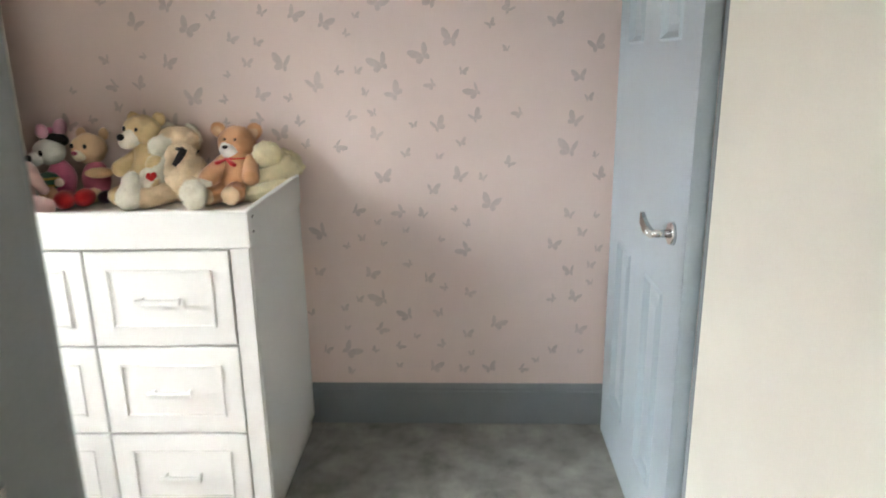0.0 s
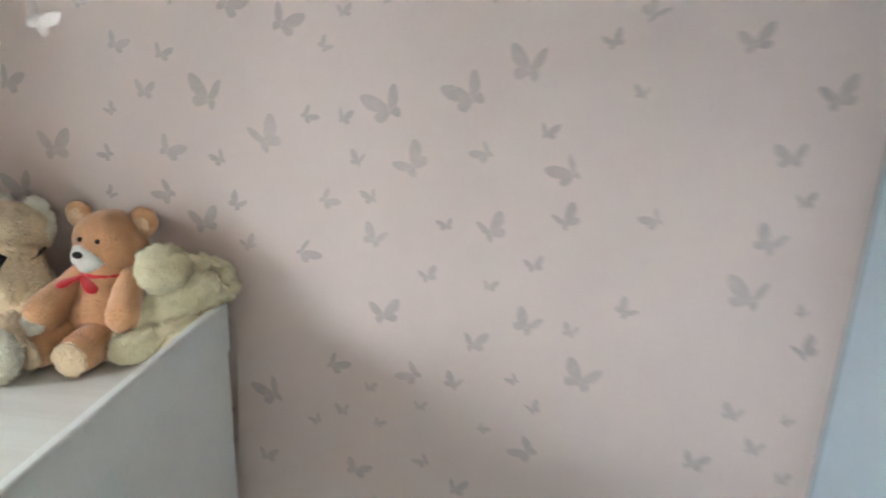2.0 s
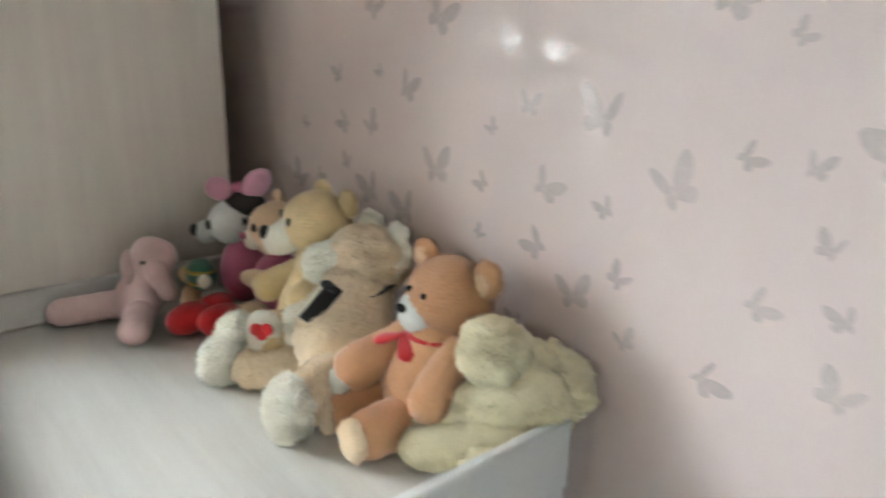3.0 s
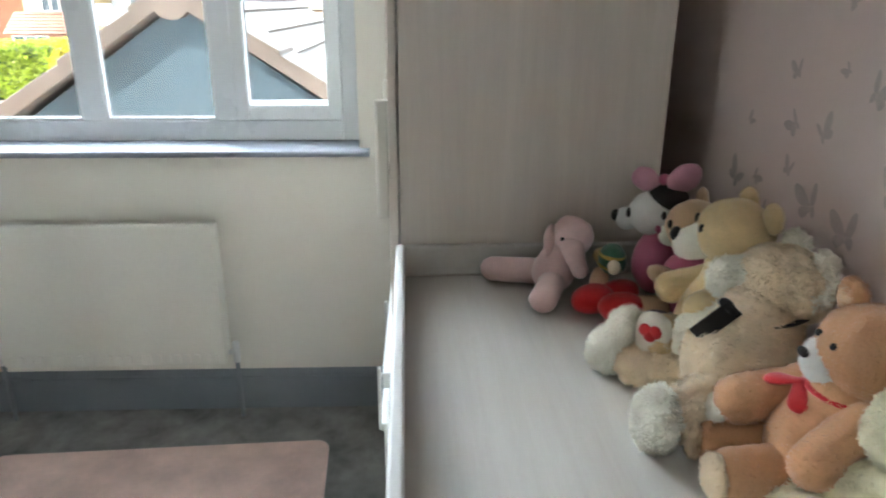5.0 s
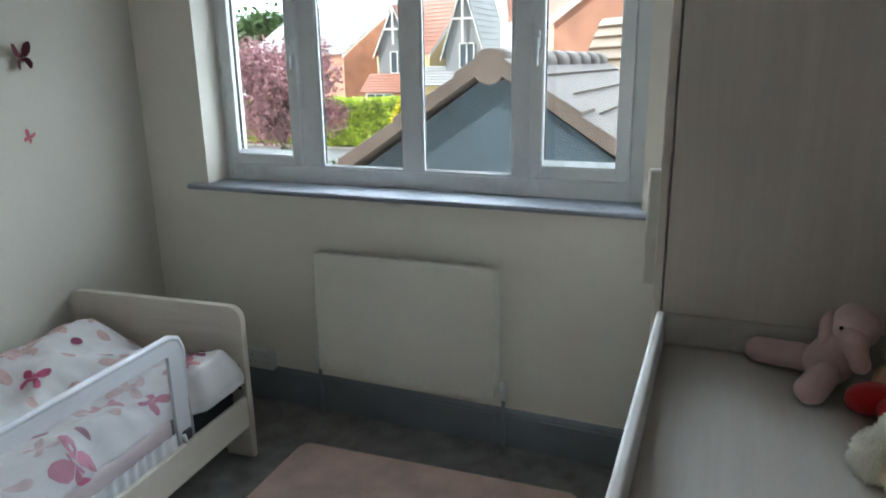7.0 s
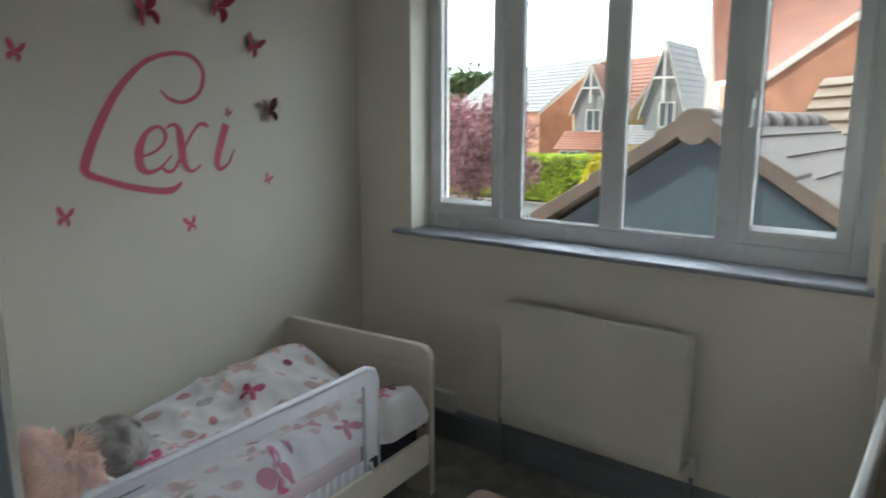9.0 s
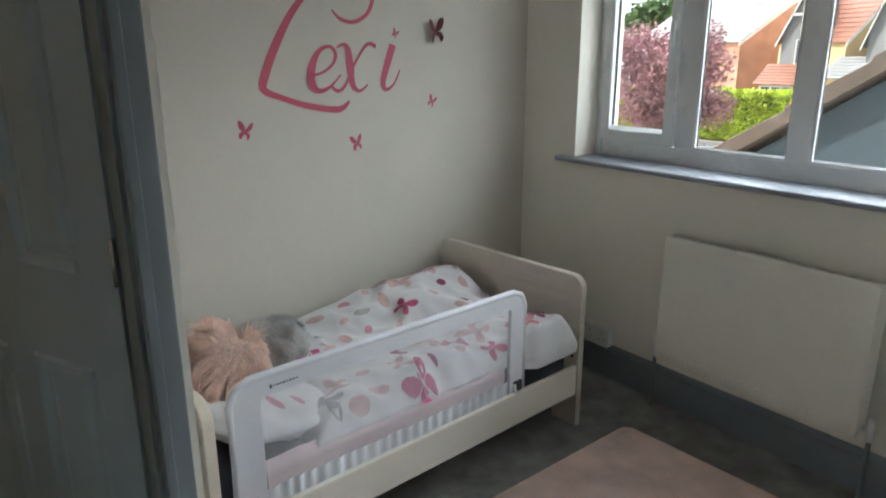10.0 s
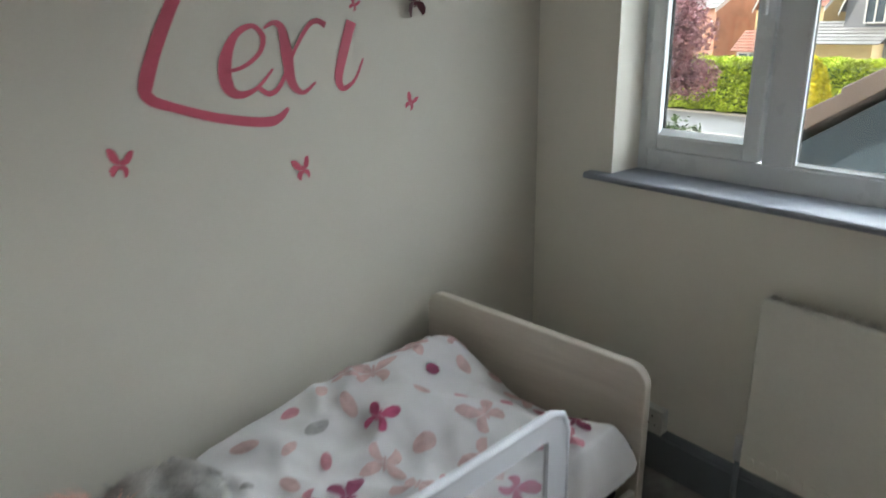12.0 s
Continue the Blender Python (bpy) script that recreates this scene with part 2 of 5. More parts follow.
def six_panel_leaf(width, height, thick, xs, zs):
    """Two face meshes (y = 0 side and y = -thick side) and the edge band of a moulded six-panel door, hinged at x = 0."""
    faces = []
    for y, out in ((0.0, 1), (-thick, -1)):
        bm = bmesh.new()
        cx = sorted({0, width, *[v for p in xs for v in p]})
        cz = sorted({0, height, *[v for p in zs for v in p]})
        for i in range(len(cx) - 1):
            for j in range(len(cz) - 1):
                cell = (cx[i], cx[i + 1], cz[j], cz[j + 1])
                if any(cell[:2] == p for p in xs) and any(cell[2:] == q for q in zs):
                    panel_face(bm, *cell, y, out)
                else:
                    bm.faces.new([bm.verts.new(p) for p in ((cell[0], y, cell[2]), (cell[1], y, cell[2]),
                                                            (cell[1], y, cell[3]), (cell[0], y, cell[3]))])
        bmesh.ops.remove_doubles(bm, verts=bm.verts[:], dist=1e-5)
        bmesh.ops.recalc_face_normals(bm, faces=bm.faces[:])
        if bm.faces and sum(f.normal.y * f.calc_area() for f in bm.faces) * out < 0:
            bmesh.ops.reverse_faces(bm, faces=bm.faces[:])
        faces.append(bm)
    edge = bmesh.new()
    for a, b in (((0, 0), (width, 0)), ((width, 0), (width, height)), ((width, height), (0, height)), ((0, height), (0, 0))):
        edge.faces.new([edge.verts.new(p) for p in ((a[0], 0, a[1]), (b[0], 0, b[1]), (b[0], -thick, b[1]), (a[0], -thick, a[1]))])
    bmesh.ops.remove_doubles(edge, verts=edge.verts[:], dist=1e-5)
    bmesh.ops.recalc_face_normals(edge, faces=edge.faces[:])
    return faces[0], faces[1], edge


# ---------------------------------------------------------------- the room
H = 2.40          # ceiling height
YS = -2.945       # white wall behind the bed
YD = -1.85        # wall of the entrance door
XE = 2.83         # wall with the cupboard
XA = 1.945        # end of the bed alcove
WY0, WY1, WZ0, WZ1 = -2.615, -0.80, 0.945, 2.13   # window opening


def structure(name, bm, material, label, category):
    return tagged(obj(name, bm, material), label, category, kind="structure")


structure("floor", one_box(-0.28, 3.9, -4.3, 0.15, -0.12, 0.0), M_CARPET, "dark grey short-pile fitted carpet, slightly trodden", "floor")
structure("ceiling", one_box(-0.28, 3.9, -4.3, 0.15, H, H + 0.1), M_CEIL, "plain white painted plaster ceiling", "ceiling")
structure("wall_north", one_box(-0.28, 3.9, 0.0, 0.15, 0, H), M_PAPER, "blush pink wallpaper with a silver butterfly print", "wall")
bm = bmesh.new()
box(bm, -0.28, 0, YS - 0.15, WY0, 0, H)
box(bm, -0.28, 0, WY1, 0, 0, H)
box(bm, -0.28, 0, WY0, WY1, 0, WZ0)
box(bm, -0.28, 0, WY0, WY1, WZ1, H)
structure("wall_west", bm, M_WALL, "cream-white painted wall round the window", "wall")
structure("wall_south", one_box(0, XA + 0.06, YS - 0.15, YS, 0, H), M_WALL_DIM, "white wall behind the child's bed, paint darkened against the window light", "wall")
bm = bmesh.new()
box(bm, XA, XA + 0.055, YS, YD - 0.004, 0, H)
structure("wall_alcove", bm, M_WALL_DIM, "white end wall of the bed alcove, paint darkened against the window light", "wall")
DX0, DX1, DZ = 2.035, 2.785, 1.985
bm = bmesh.new()
box(bm, XA, DX0 - 0.03, YD - 0.10, YD, 0, H)
box(bm, DX1 + 0.03, XE, YD - 0.10, YD, 0, H)
box(bm, DX0 - 0.03, DX1 + 0.03, YD - 0.10, YD, DZ + 0.03, H)
structure("wall_door", bm, M_WALL, "cream-white wall round the entrance door", "wall")
CY0, CY1, CZ = -0.885, -0.055, 1.985
bm = bmesh.new()
box(bm, XE, XE + 0.12, -1.95, CY0, 0, H)
box(bm, XE, XE + 0.12, CY1 + 0.04, 0, 0, H)
box(bm, XE, XE + 0.12, CY0, CY1 + 0.04, CZ + 0.04, H)
structure("wall_east", bm, M_WALL, "cream-white painted wall with a cupboard door", "wall")
bm = bmesh.new()
box(bm, 3.55, 3.65, -1.95, 0, 0, H)
box(bm, XE + 0.12, 3.55, -1.95, -1.85, 0, H)
structure("wall_cupboard", bm, M_WALL, "plain back and side of the built-in cupboard", "wall")
# landing outside the bedroom door
structure("wall_landing_west", one_box(XA + 0.055, XA + 0.06, -4.2, YD - 0.10, 0, H), M_YELLOW, "warm yellow painted landing wall", "wall")
structure("wall_landing_east", one_box(3.60, 3.70, -4.2, -1.95, 0, H), M_CREAM, "cream painted landing wall", "wall")
structure("wall_landing_south", one_box(XA, 3.70, -4.3, -4.2, 0, H), M_CREAM, "cream painted landing end wall", "wall")
structure("wall_landing_north", one_box(XE + 0.002, 3.60, -1.96, -1.952, 0, H), M_CREAM, "cream painted landing wall beside the door", "wall")


def skirting(name, x0, x1, y0, y1, side):
    """A grey skirting board with a moulded top, its face towards side ('n','s','e','w')."""
    prof = ((0, 0), (0.018, 0), (0.018, 0.128), (0.0135, 0.132), (0.0135, 0.140), (0.009, 0.148), (0.004, 0.156), (0, 0.156))
    bm = bmesh.new()
    if side in "ns":
        s = -1 if side == "s" else 1
        prism(bm, [(y0 + s * d, z) for d, z in prof], 0, x0, x1)
    else:
        s = 1 if side == "e" else -1
        t = bmesh.new()
        prism(t, [(x0 + s * d, z) for d, z in prof], 1, y0, y1)
        merge(bm, t)
    return structure(name, bm, M_GREYPAINT, "grey painted skirting board with a moulded top", "skirting board")


skirting("baseboard_north", 0.0, XE - 0.02, 0, 0, "s")
skirting("baseboard_west", 0, 0, YS, -0.02, "e")
skirting("baseboard_south", 0.02, XA, YS, YS, "n")
skirting("baseboard_east", XE, XE, YD, CY0 - 0.075, "w")


def frame_set(name, label, axis, pos, a0, a1, top, depth, proud, w=0.068, room=1, omit=()):
    """A door lining with stops and a moulded architrave. axis 0: opening runs along x in a wall at y = pos; 1: along y at x = pos."""
    ob = thing(name, label, "door frame", kind="structure")

    def put(bm, u0, u1, v0, v1, z0, z1, bev=0.003):
        if axis == 0:
            box(bm, u0, u1, v0, v1, z0, z1, bev)
        else:
            box(bm, v0, v1, u0, u1, z0, z1, bev)
        return bm
    v0, v1 = sorted((pos, pos - room * depth))
    for key, u in (("a", (a0 - 0.028, a0 - 0.002)), ("b", (a1 + 0.002, a1 + 0.028))):
        part("jamb", put(bmesh.new(), *u, v0, v1, 0, top + 0.026), M_GREYPAINT, ob)
    part("head", put(bmesh.new(), a0, a1, v0, v1, top + 0.004, top + 0.026), M_GREYPAINT, ob)
    s0, s1 = sorted((pos + room * 0.0015, pos + room * proud))
    s2 = sorted((pos + room * proud * 0.6, pos + room * (proud + 0.006)))
    for key, u, step in (("a", (a0 - 0.012 - w, a0 - 0.012), (a0 - 0.035, a0 - 0.014)), ("b", (a1 + 0.012, a1 + 0.012 + w), (a1 + 0.014, a1 + 0.035))):
        if key in omit:
            continue
        bm = put(bmesh.new(), *u, s0, s1, 0, top + 0.02 + w, 0.004)
        put(bm, *step, *s2, 0, top + 0.03, 0.003)
        part("architrave", bm, M_GREYPAINT, ob)
    bm = put(bmesh.new(), a0 - 0.010, a1 + 0.010, s0, s1, top + 0.022, top + 0.02 + w, 0.004)
    part("architrave", bm, M_GREYPAINT, ob)
    return ob


frame_set("door_frame_1", "grey painted door lining and architrave of the entrance", 0, YD, DX0, DX1, DZ, 0.10, 0.016, w=0.060, room=1, omit=("b",))
frame_set("door_frame_2", "grey painted frame of the built-in cupboard door", 1, XE, CY0 + 0.03, CY1 - 0.0, CZ, 0.10, 0.014, w=0.042, room=-1, omit=("a",))


def lever(parent, x, z, y, out, toward, material, plate):
    """A lever handle on a door face, on a long plate or a round rose; toward: +1 or -1 along x, where the lever points."""
    bm = bmesh.new()
    if plate:
        t = bmesh.new()
        prism(t, rounded(x - 0.021, x + 0.021, z - 0.085, z + 0.085, 0.010, 4), 1, y, y + out * 0.008, 0.002)
        merge(bm, t)
    else:
        cyl(bm, (x, y, z), (x, y + out * 0.010, z), 0.027, 0.025, 24)
    h = part("handle", bm, material, parent, "brushed metal lever handle")
    bm = bmesh.new()
    cyl(bm, (x, y + out * 0.006, z), (x, y + out * 0.05, z), 0.010, 0.009, 14)
    if plate:
        box(bm, x + toward * 0.105, x - toward * 0.012, y + out * 0.044, y + out * 0.062, z - 0.011, z + 0.011, 0.004)
    else:
        tube(bm, [(x - toward * 0.006, y + out * 0.05, z), (x + toward * 0.03, y + out * 0.052, z + 0.002),
                  (x + toward * 0.066, y + out * 0.051, z + 0.010), (x + toward * 0.102, y + out * 0.047, z + 0.026)],
             [0.0125, 0.0125, 0.011, 0.006], 12, 0.75)
    part("lever", bm, material, h)
    return h


def panel_door(name, label, at, rz, width, height, face_a, face_b, edge_mat, xs, zs):
    ob = thing(name, label, "door", at, rz, kind="structure")
    a, b, e = six_panel_leaf(width, height, 0.038, xs, zs)
    part("front_face", a, face_a, ob)
    part("back_face", b, face_b, ob)
    part("edge", e, edge_mat, ob)
    return ob


# entrance door, hinged on the alcove side and standing open
door = panel_door("door_1", "open six-panel door, grey inside and cream outside", (DX0 + 0.004, YD - 0.106, 0.008), -64, 0.745, 1.972,
                  M_DOORGREY, M_DOORCREAM, M_DOORGREY, [(0.115, 0.325), (0.42, 0.63)], [(0.19, 0.74), (0.955, 1.53), (1.64, 1.86)])
lever(door, 0.692, 0.905, 0.0, 1, -1, M_PEWTER, True)
lever(door, 0.692, 0.905, -0.038, -1, -1, M_PEWTER, True)
for z in (0.22, 1.0, 1.78):
    bm = bmesh.new()
    cyl(bm, (-0.006, 0.006, z - 0.05), (-0.006, 0.006, z + 0.05), 0.006, seg=10)
    part("hinge", bm, M_CHROME, door, "slim steel butt hinge")

# cupboard door in the wall
cup = panel_door("door_2", "closed grey-blue six-panel cupboard door with a chrome lever", (XE + 0.004, CY1 - 0.006, 0.008), -90, CY1 - CY0 - 0.045, 1.972,
                 M_DOORGREY, M_DOORGREY, M_DOORGREY, [(0.135, 0.305), (0.475, 0.645)], [(0.19, 0.74), (1.33, 1.86)])
lever(cup, CY1 + 0.745, 0.902, -0.038, -1, -1, M_CHROME, False)

# ---------------------------------------------------------------- window
win = thing("window_1", "white plastic four-light window with two side casements", "window", kind="structure")
FX0, FX1 = -0.167, -0.135
bm = bmesh.new()
box(bm, FX0, FX1, WY0 - 0.03, WY0 + 0.032, WZ0, WZ1, 0.004)
box(bm, FX0, FX1, WY1 - 0.063, WY1 + 0.02, WZ0, WZ1, 0.004)
box(bm, FX0, FX1, WY0 + 0.034, WY1 - 0.065, WZ0, 1.038, 0.004)
box(bm, FX0, FX1, WY0 + 0.034, WY1 - 0.065, 2.085, WZ1, 0.004)
part("window_frame", bm, M_UPVC, win)
for y0, y1 in ((-2.204, -2.116), (-1.738, -1.657), (-1.290, -1.220)):
    part("mullion", one_box(FX0 + 0.002, FX1 - 0.002, y0, y1, 1.036, 2.087, 0.004), M_UPVC, win)
PANES = ((-2.583, -2.206, True), (-2.116, -1.738, False), (-1.657, -1.290, False), (-1.220, -0.863, True))


def bead_wedges(bm, xo, xi, y0, y1, z0, z1, h):
    """Sloping glazing beads round an opening, from the pane at xo to the room face at xi."""
    prism(bm, [(xo, z0 - 0.002), (xi, z0 - 0.002), (xi, z0 + 0.002), (xo, z0 + h)], 1, y0, y1)
    prism(bm, [(xo, z1 + 0.002), (xo, z1 - h), (xi, z1 - 0.002), (xi, z1 + 0.002)], 1, y0, y1)
    prism(bm, [(xo, y0 - 0.002), (xi, y0 - 0.002), (xi, y0 + 0.002), (xo, y0 + 0.1 * h)], 2, z0, z1)
    prism(bm, [(xo, y1 + 0.002), (xo, y1 - 0.1 * h), (xi, y1 - 0.002), (xi, y1 + 0.002)], 2, z0, z1)


for y0, y1, opens in PANES:
    if opens:
        s = bmesh.new()
        d = 0.046
        box(s, FX0 + 0.01, FX1 + 0.016, y0, y0 + d, 1.040, 2.083, 0.005)
        box(s, FX0 + 0.01, FX1 + 0.016, y1 - d, y1, 1.040, 2.083, 0.005)
        box(s, FX0 + 0.011, FX1 + 0.015, y0 + d - 0.002, y1 - d + 0.002, 1.040, 1.086, 0.005)
        box(s, FX0 + 0.011, FX1 + 0.015, y0 + d - 0.002, y1 - d + 0.002, 2.037, 2.083, 0.005)
        g0, g1, z0, z1 = y0 + d, y1 - d, 1.086, 2.037
        bead_wedges(s, FX0 + 0.024, FX1 + 0.014, g0, g1, z0, z1, 0.020)
        sash = part("casement", s, M_UPVC, win)
        hy = y1 - 0.022 if y0 < -2 else y0 + 0.022
        hb = one_box(FX1 + 0.016, FX1 + 0.030, hy - 0.012, hy + 0.012, 1.50, 1.56, 0.004)
        box(hb, FX1 + 0.028, FX1 + 0.042, hy - 0.009, hy + 0.009, 1.44, 1.535, 0.004)
        part("window_handle", hb, M_UPVC, sash)
    else:
        s = bmesh.new()
        for b in ((y0, y0 + 0.008, 1.038, 2.085), (y1 - 0.008, y1, 1.038, 2.085), (y0 + 0.008, y1 - 0.008, 1.038, 1.046), (y0 + 0.008, y1 - 0.008, 2.077, 2.085)):
            box(s, FX1 - 0.012, FX1 - 0.003, *b)
        bead_wedges(s, FX0 + 0.016, FX1 - 0.006, y0, y1, 1.038, 2.085, 0.014)
        sash = part("glazing_bead", s, M_UPVC, win)
        g0, g1, z0, z1 = y0, y1, 1.038, 2.085
    gx = FX0 + (0.013 if opens else 0.005)
    gk = bmesh.new()
    for b in ((g0, g0 + 0.005, z0, z1), (g1 - 0.005, g1, z0, z1), (g0, g1, z0, z0 + 0.005), (g0, g1, z1 - 0.005, z1)):
        box(gk, FX0 + (0.010 if opens else 0.001), gx + 0.010, *b)
    part("gasket", gk, M_BLACK, sash)
    pane = part("pane", one_box(gx + 0.003, gx + 0.008, g0, g1, z0, z1), M_GLASS, sash)
    pane.visible_shadow = False
bm = bmesh.new()
prism(bm, [(-0.135, 0.947), (0.030, 0.945), (0.040, 0.949), (0.043, 0.957), (0.040, 0.965), (0.030, 0.968), (-0.135, 0.970)], 1, -2.697, -0.767)
part("window_sill", bm, M_SILLTOP, win, "grey painted window board with a rounded nose")

blind = thing("roller_blind", "dark charcoal roller blind, rolled up above the window", "blind")
bm = bmesh.new()
cyl(bm, (0.042, -2.70, 2.15), (0.042, -0.73, 2.15), 0.036, seg=20)
part("roll", bm, M_BLIND, blind)
bm = one_box(0.006, 0.012, -2.695, -0.735, 2.055, 2.15, 0.001)
part("fabric", bm, M_BLIND, blind)
bm = one_box(0.000, 0.018, -2.697, -0.733, 2.04, 2.062, 0.005)
part("bottom_bar", bm, M_BLIND, blind)
for y in (-2.71, -0.72):
    part("bracket", one_box(0.0, 0.085, y - 0.006, y + 0.006, 2.11, 2.19, 0.003), M_DARKPL, blind)

# ---------------------------------------------------------------- radiator
rad = thing("radiator", "white steel panel radiator under the window", "radiator")
RY0, RY1, RZ0, RZ1 = -2.035, -1.278, 0.232, 0.742
bm = bmesh.new()
prism(bm, rounded(RY0, RY1, RZ0, RZ1, 0.014, 4), 0, 0.088, 0.112, 0.005)
part("front_panel", bm, M_RAD, rad)
bm = bmesh.new()
n = 22
for i in range(n):
    y = RY0 + 0.03 + (RY1 - RY0 - 0.06) * i / (n - 1)
    prism(bm, rounded(y - 0.011, y + 0.011, RZ0 + 0.012, RZ0 + 0.046, 0.008, 3), 0, 0.111, 0.1165, 0.002)
part("pressed_seam", bm, M_RAD, rad)
part("back_panel", one_box(0.04, 0.052, RY0 + 0.01, RY1 - 0.01, RZ0 + 0.01, RZ1 - 0.012, 0.004), M_RAD, rad)
bm = bmesh.new()
for i in range(60):
    y = RY0 + 0.012 + (RY1 - RY0 - 0.024) * i / 59
    box(bm, 0.052, 0.089, y - 0.0015, y + 0.0015, RZ1 - 0.03, RZ1 - 0.003)
part("top_grille", bm, M_RAD, rad)
for y in (RY0 + 0.001, RY1 - 0.001):
    part("side_panel", one_box(0.045, 0.092, y - 0.002, y + 0.002, RZ0 + 0.02, RZ1 - 0.006, 0.001), M_RAD, rad)
for y, s in ((RY0, -1), (RY1, 1)):
    bm = bmesh.new()
    cyl(bm, (0.07, y, 0.262), (0.07, y + s * 0.028, 0.262), 0.009)
    cyl(bm, (0.07, y + s * 0.026, 0.225), (0.07, y + s * 0.026, 0.30), 0.013, 0.012)
    v = part("valve", bm, M_PLASTIC, rad, "white capped radiator valve")
    bm = bmesh.new()
    cyl(bm, (0.07, y + s * 0.026, 0.0), (0.07, y + s * 0.026, 0.228), 0.0075)
    part("pipe", bm, M_GREYPAINT, v, "grey painted pipe tail")

sock = thing("double_socket", "white double wall socket just above the skirting", "socket")
bm = bmesh.new()
prism(bm, rounded(-2.475, -2.333, 0.150, 0.234, 0.006, 3), 0, 0.0, 0.030, 0.003)
part("back_box", bm, M_PLASTIC, sock)
bm = bmesh.new()
prism(bm, rounded(-2.477, -2.331, 0.148, 0.236, 0.006, 3), 0, 0.030, 0.036, 0.002)
part("face_plate", bm, M_PLASTIC, sock)
for y in (-2.44, -2.37):
    for s0, s1, z0, z1 in ((-0.002, 0.002, 0.205, 0.213), (-0.014, -0.008, 0.178, 0.181), (0.008, 0.014, 0.178, 0.181)):
        part("slot", one_box(0.036, 0.0365, y + s0, y + s1, z0, z1), M_BLACK, sock)
    part("switch", one_box(0.036, 0.039, y - 0.006 + 0.022, y + 0.006 + 0.022, 0.208, 0.225, 0.001), M_PLASTIC, sock)

# ---------------------------------------------------------------- rug
rug = thing("rug", "blush pink rectangular pile rug lying on the carpet", "rug", (0.305, -2.0, 0.0), 2.9)
bm = bmesh.new()
t = bmesh.new()
prism(t, rounded(0, 1.50, 0.0, 1.085, 0.045, 5), 2, 0.001, 0.022, 0.006)
merge(bm, t)
part("top_face", bm, M_RUG, rug)
bm = bmesh.new()
prism(bm, rounded(0.006, 1.494, 0.006, 1.079, 0.045, 5), 2, 0.0, 0.0009)
part("backing", bm, M_DARKPL, rug)

# ---------------------------------------------------------------- changing chest
CX0, CX1, CF, CB, CT = 0.888, 1.772, -0.642, -0.066, 0.946
chest = thing("changing_chest", "white nursery chest with a pale wood-grain tray top", "chest", (0, 0, 0))
chest.matrix_world = Matrix.Translation((CX1, CF, 0)) @ pose(0, 0, 0, 0, 0, 0.9) @ Matrix.Translation((-CX1, -CF, 0))
bm = one_box(CX0 + 0.006, CX1 - 0.006, CF + 0.022, CB, 0.06, 0.862, 0.003)
part("carcass", bm, M_WHITE, chest)
part("plinth", one_box(CX0 + 0.02, CX1 - 0.02, CF + 0.05, CB, 0.0, 0.06), M_WHITE, chest)
part("tray_base", one_box(CX0 + 0.016, CX1 - 0.016, CF + 0.018, CB - 0.0005, 0.8625, 0.880, 0.001), M_OAKX, chest, "pale wood-grain tray base")
R = 0.018
part("front_rim", one_box(CX0, CX1, CF, CF + R, 0.848, CT, 0.005, 3), M_WHITE, chest)
part("end_rim", one_box(CX1 - R, CX1, CF + R, CB, 0.848, CT, 0.005, 3), M_WHITE, chest)
bm = one_box(CX0, CX0 + R, CF + R, CB, 0.8805, CT, 0.005, 3)
part("end_rim", bm, M_OAKX, chest, "pale wood-grain end rim")
for x in (CX0 + 0.008, CX1 - 0.058):
    part("stile", one_box(x, x + 0.05, CF + 0.009, CF + 0.0215, 0.062, 0.846, 0.003), M_WHITE, chest)
for z0, z1 in ((0.065, 0.315), (0.321, 0.575), (0.581, 0.842)):
    for x0, x1 in ((CX0 + 0.061, 1.327), (1.333, CX1 - 0.061)):
        d = part("drawer_front", one_box(x0, x1, CF + 0.006, CF + 0.0215, z0, z1, 0.003), M_WHITE, chest)
        zc = (z0 + z1) / 2
        bm = bmesh.new()
        for b in ((x0 + 0.05, x0 + 0.058, z0 + 0.05, z1 - 0.05), (x1 - 0.058, x1 - 0.05, z0 + 0.05, z1 - 0.05),
                  (x0 + 0.058, x1 - 0.058, z0 + 0.05, z0 + 0.058), (x0 + 0.058, x1 - 0.058, z1 - 0.058, z1 - 0.05)):
            box(bm, b[0], b[1], CF + 0.002, CF + 0.0065, b[2], b[3], 0.0015)
        part("moulding", bm, M_WHITE, d)
        xc = (x0 + x1) / 2
        bm = one_box(xc - 0.06, xc + 0.06, CF - 0.026, CF - 0.014, zc - 0.008, zc + 0.008, 0.004)
        for dx in (-0.048, 0.048):
            cyl(bm, (xc + dx, CF + 0.006, zc), (xc + dx, CF - 0.016, zc), 0.005, seg=10)
        part("drawer_handle", bm, M_WHITE, d)
for z in (0.885, 0.925):
    bm = bmesh.new()
    cyl(bm, (CX1 - 0.001, CF + 0.035, z), (CX1 + 0.0012, CF + 0.035, z), 0.004, seg=12)
    part("screw_cap", bm, M_BLACK, chest, "small dark screw cap")

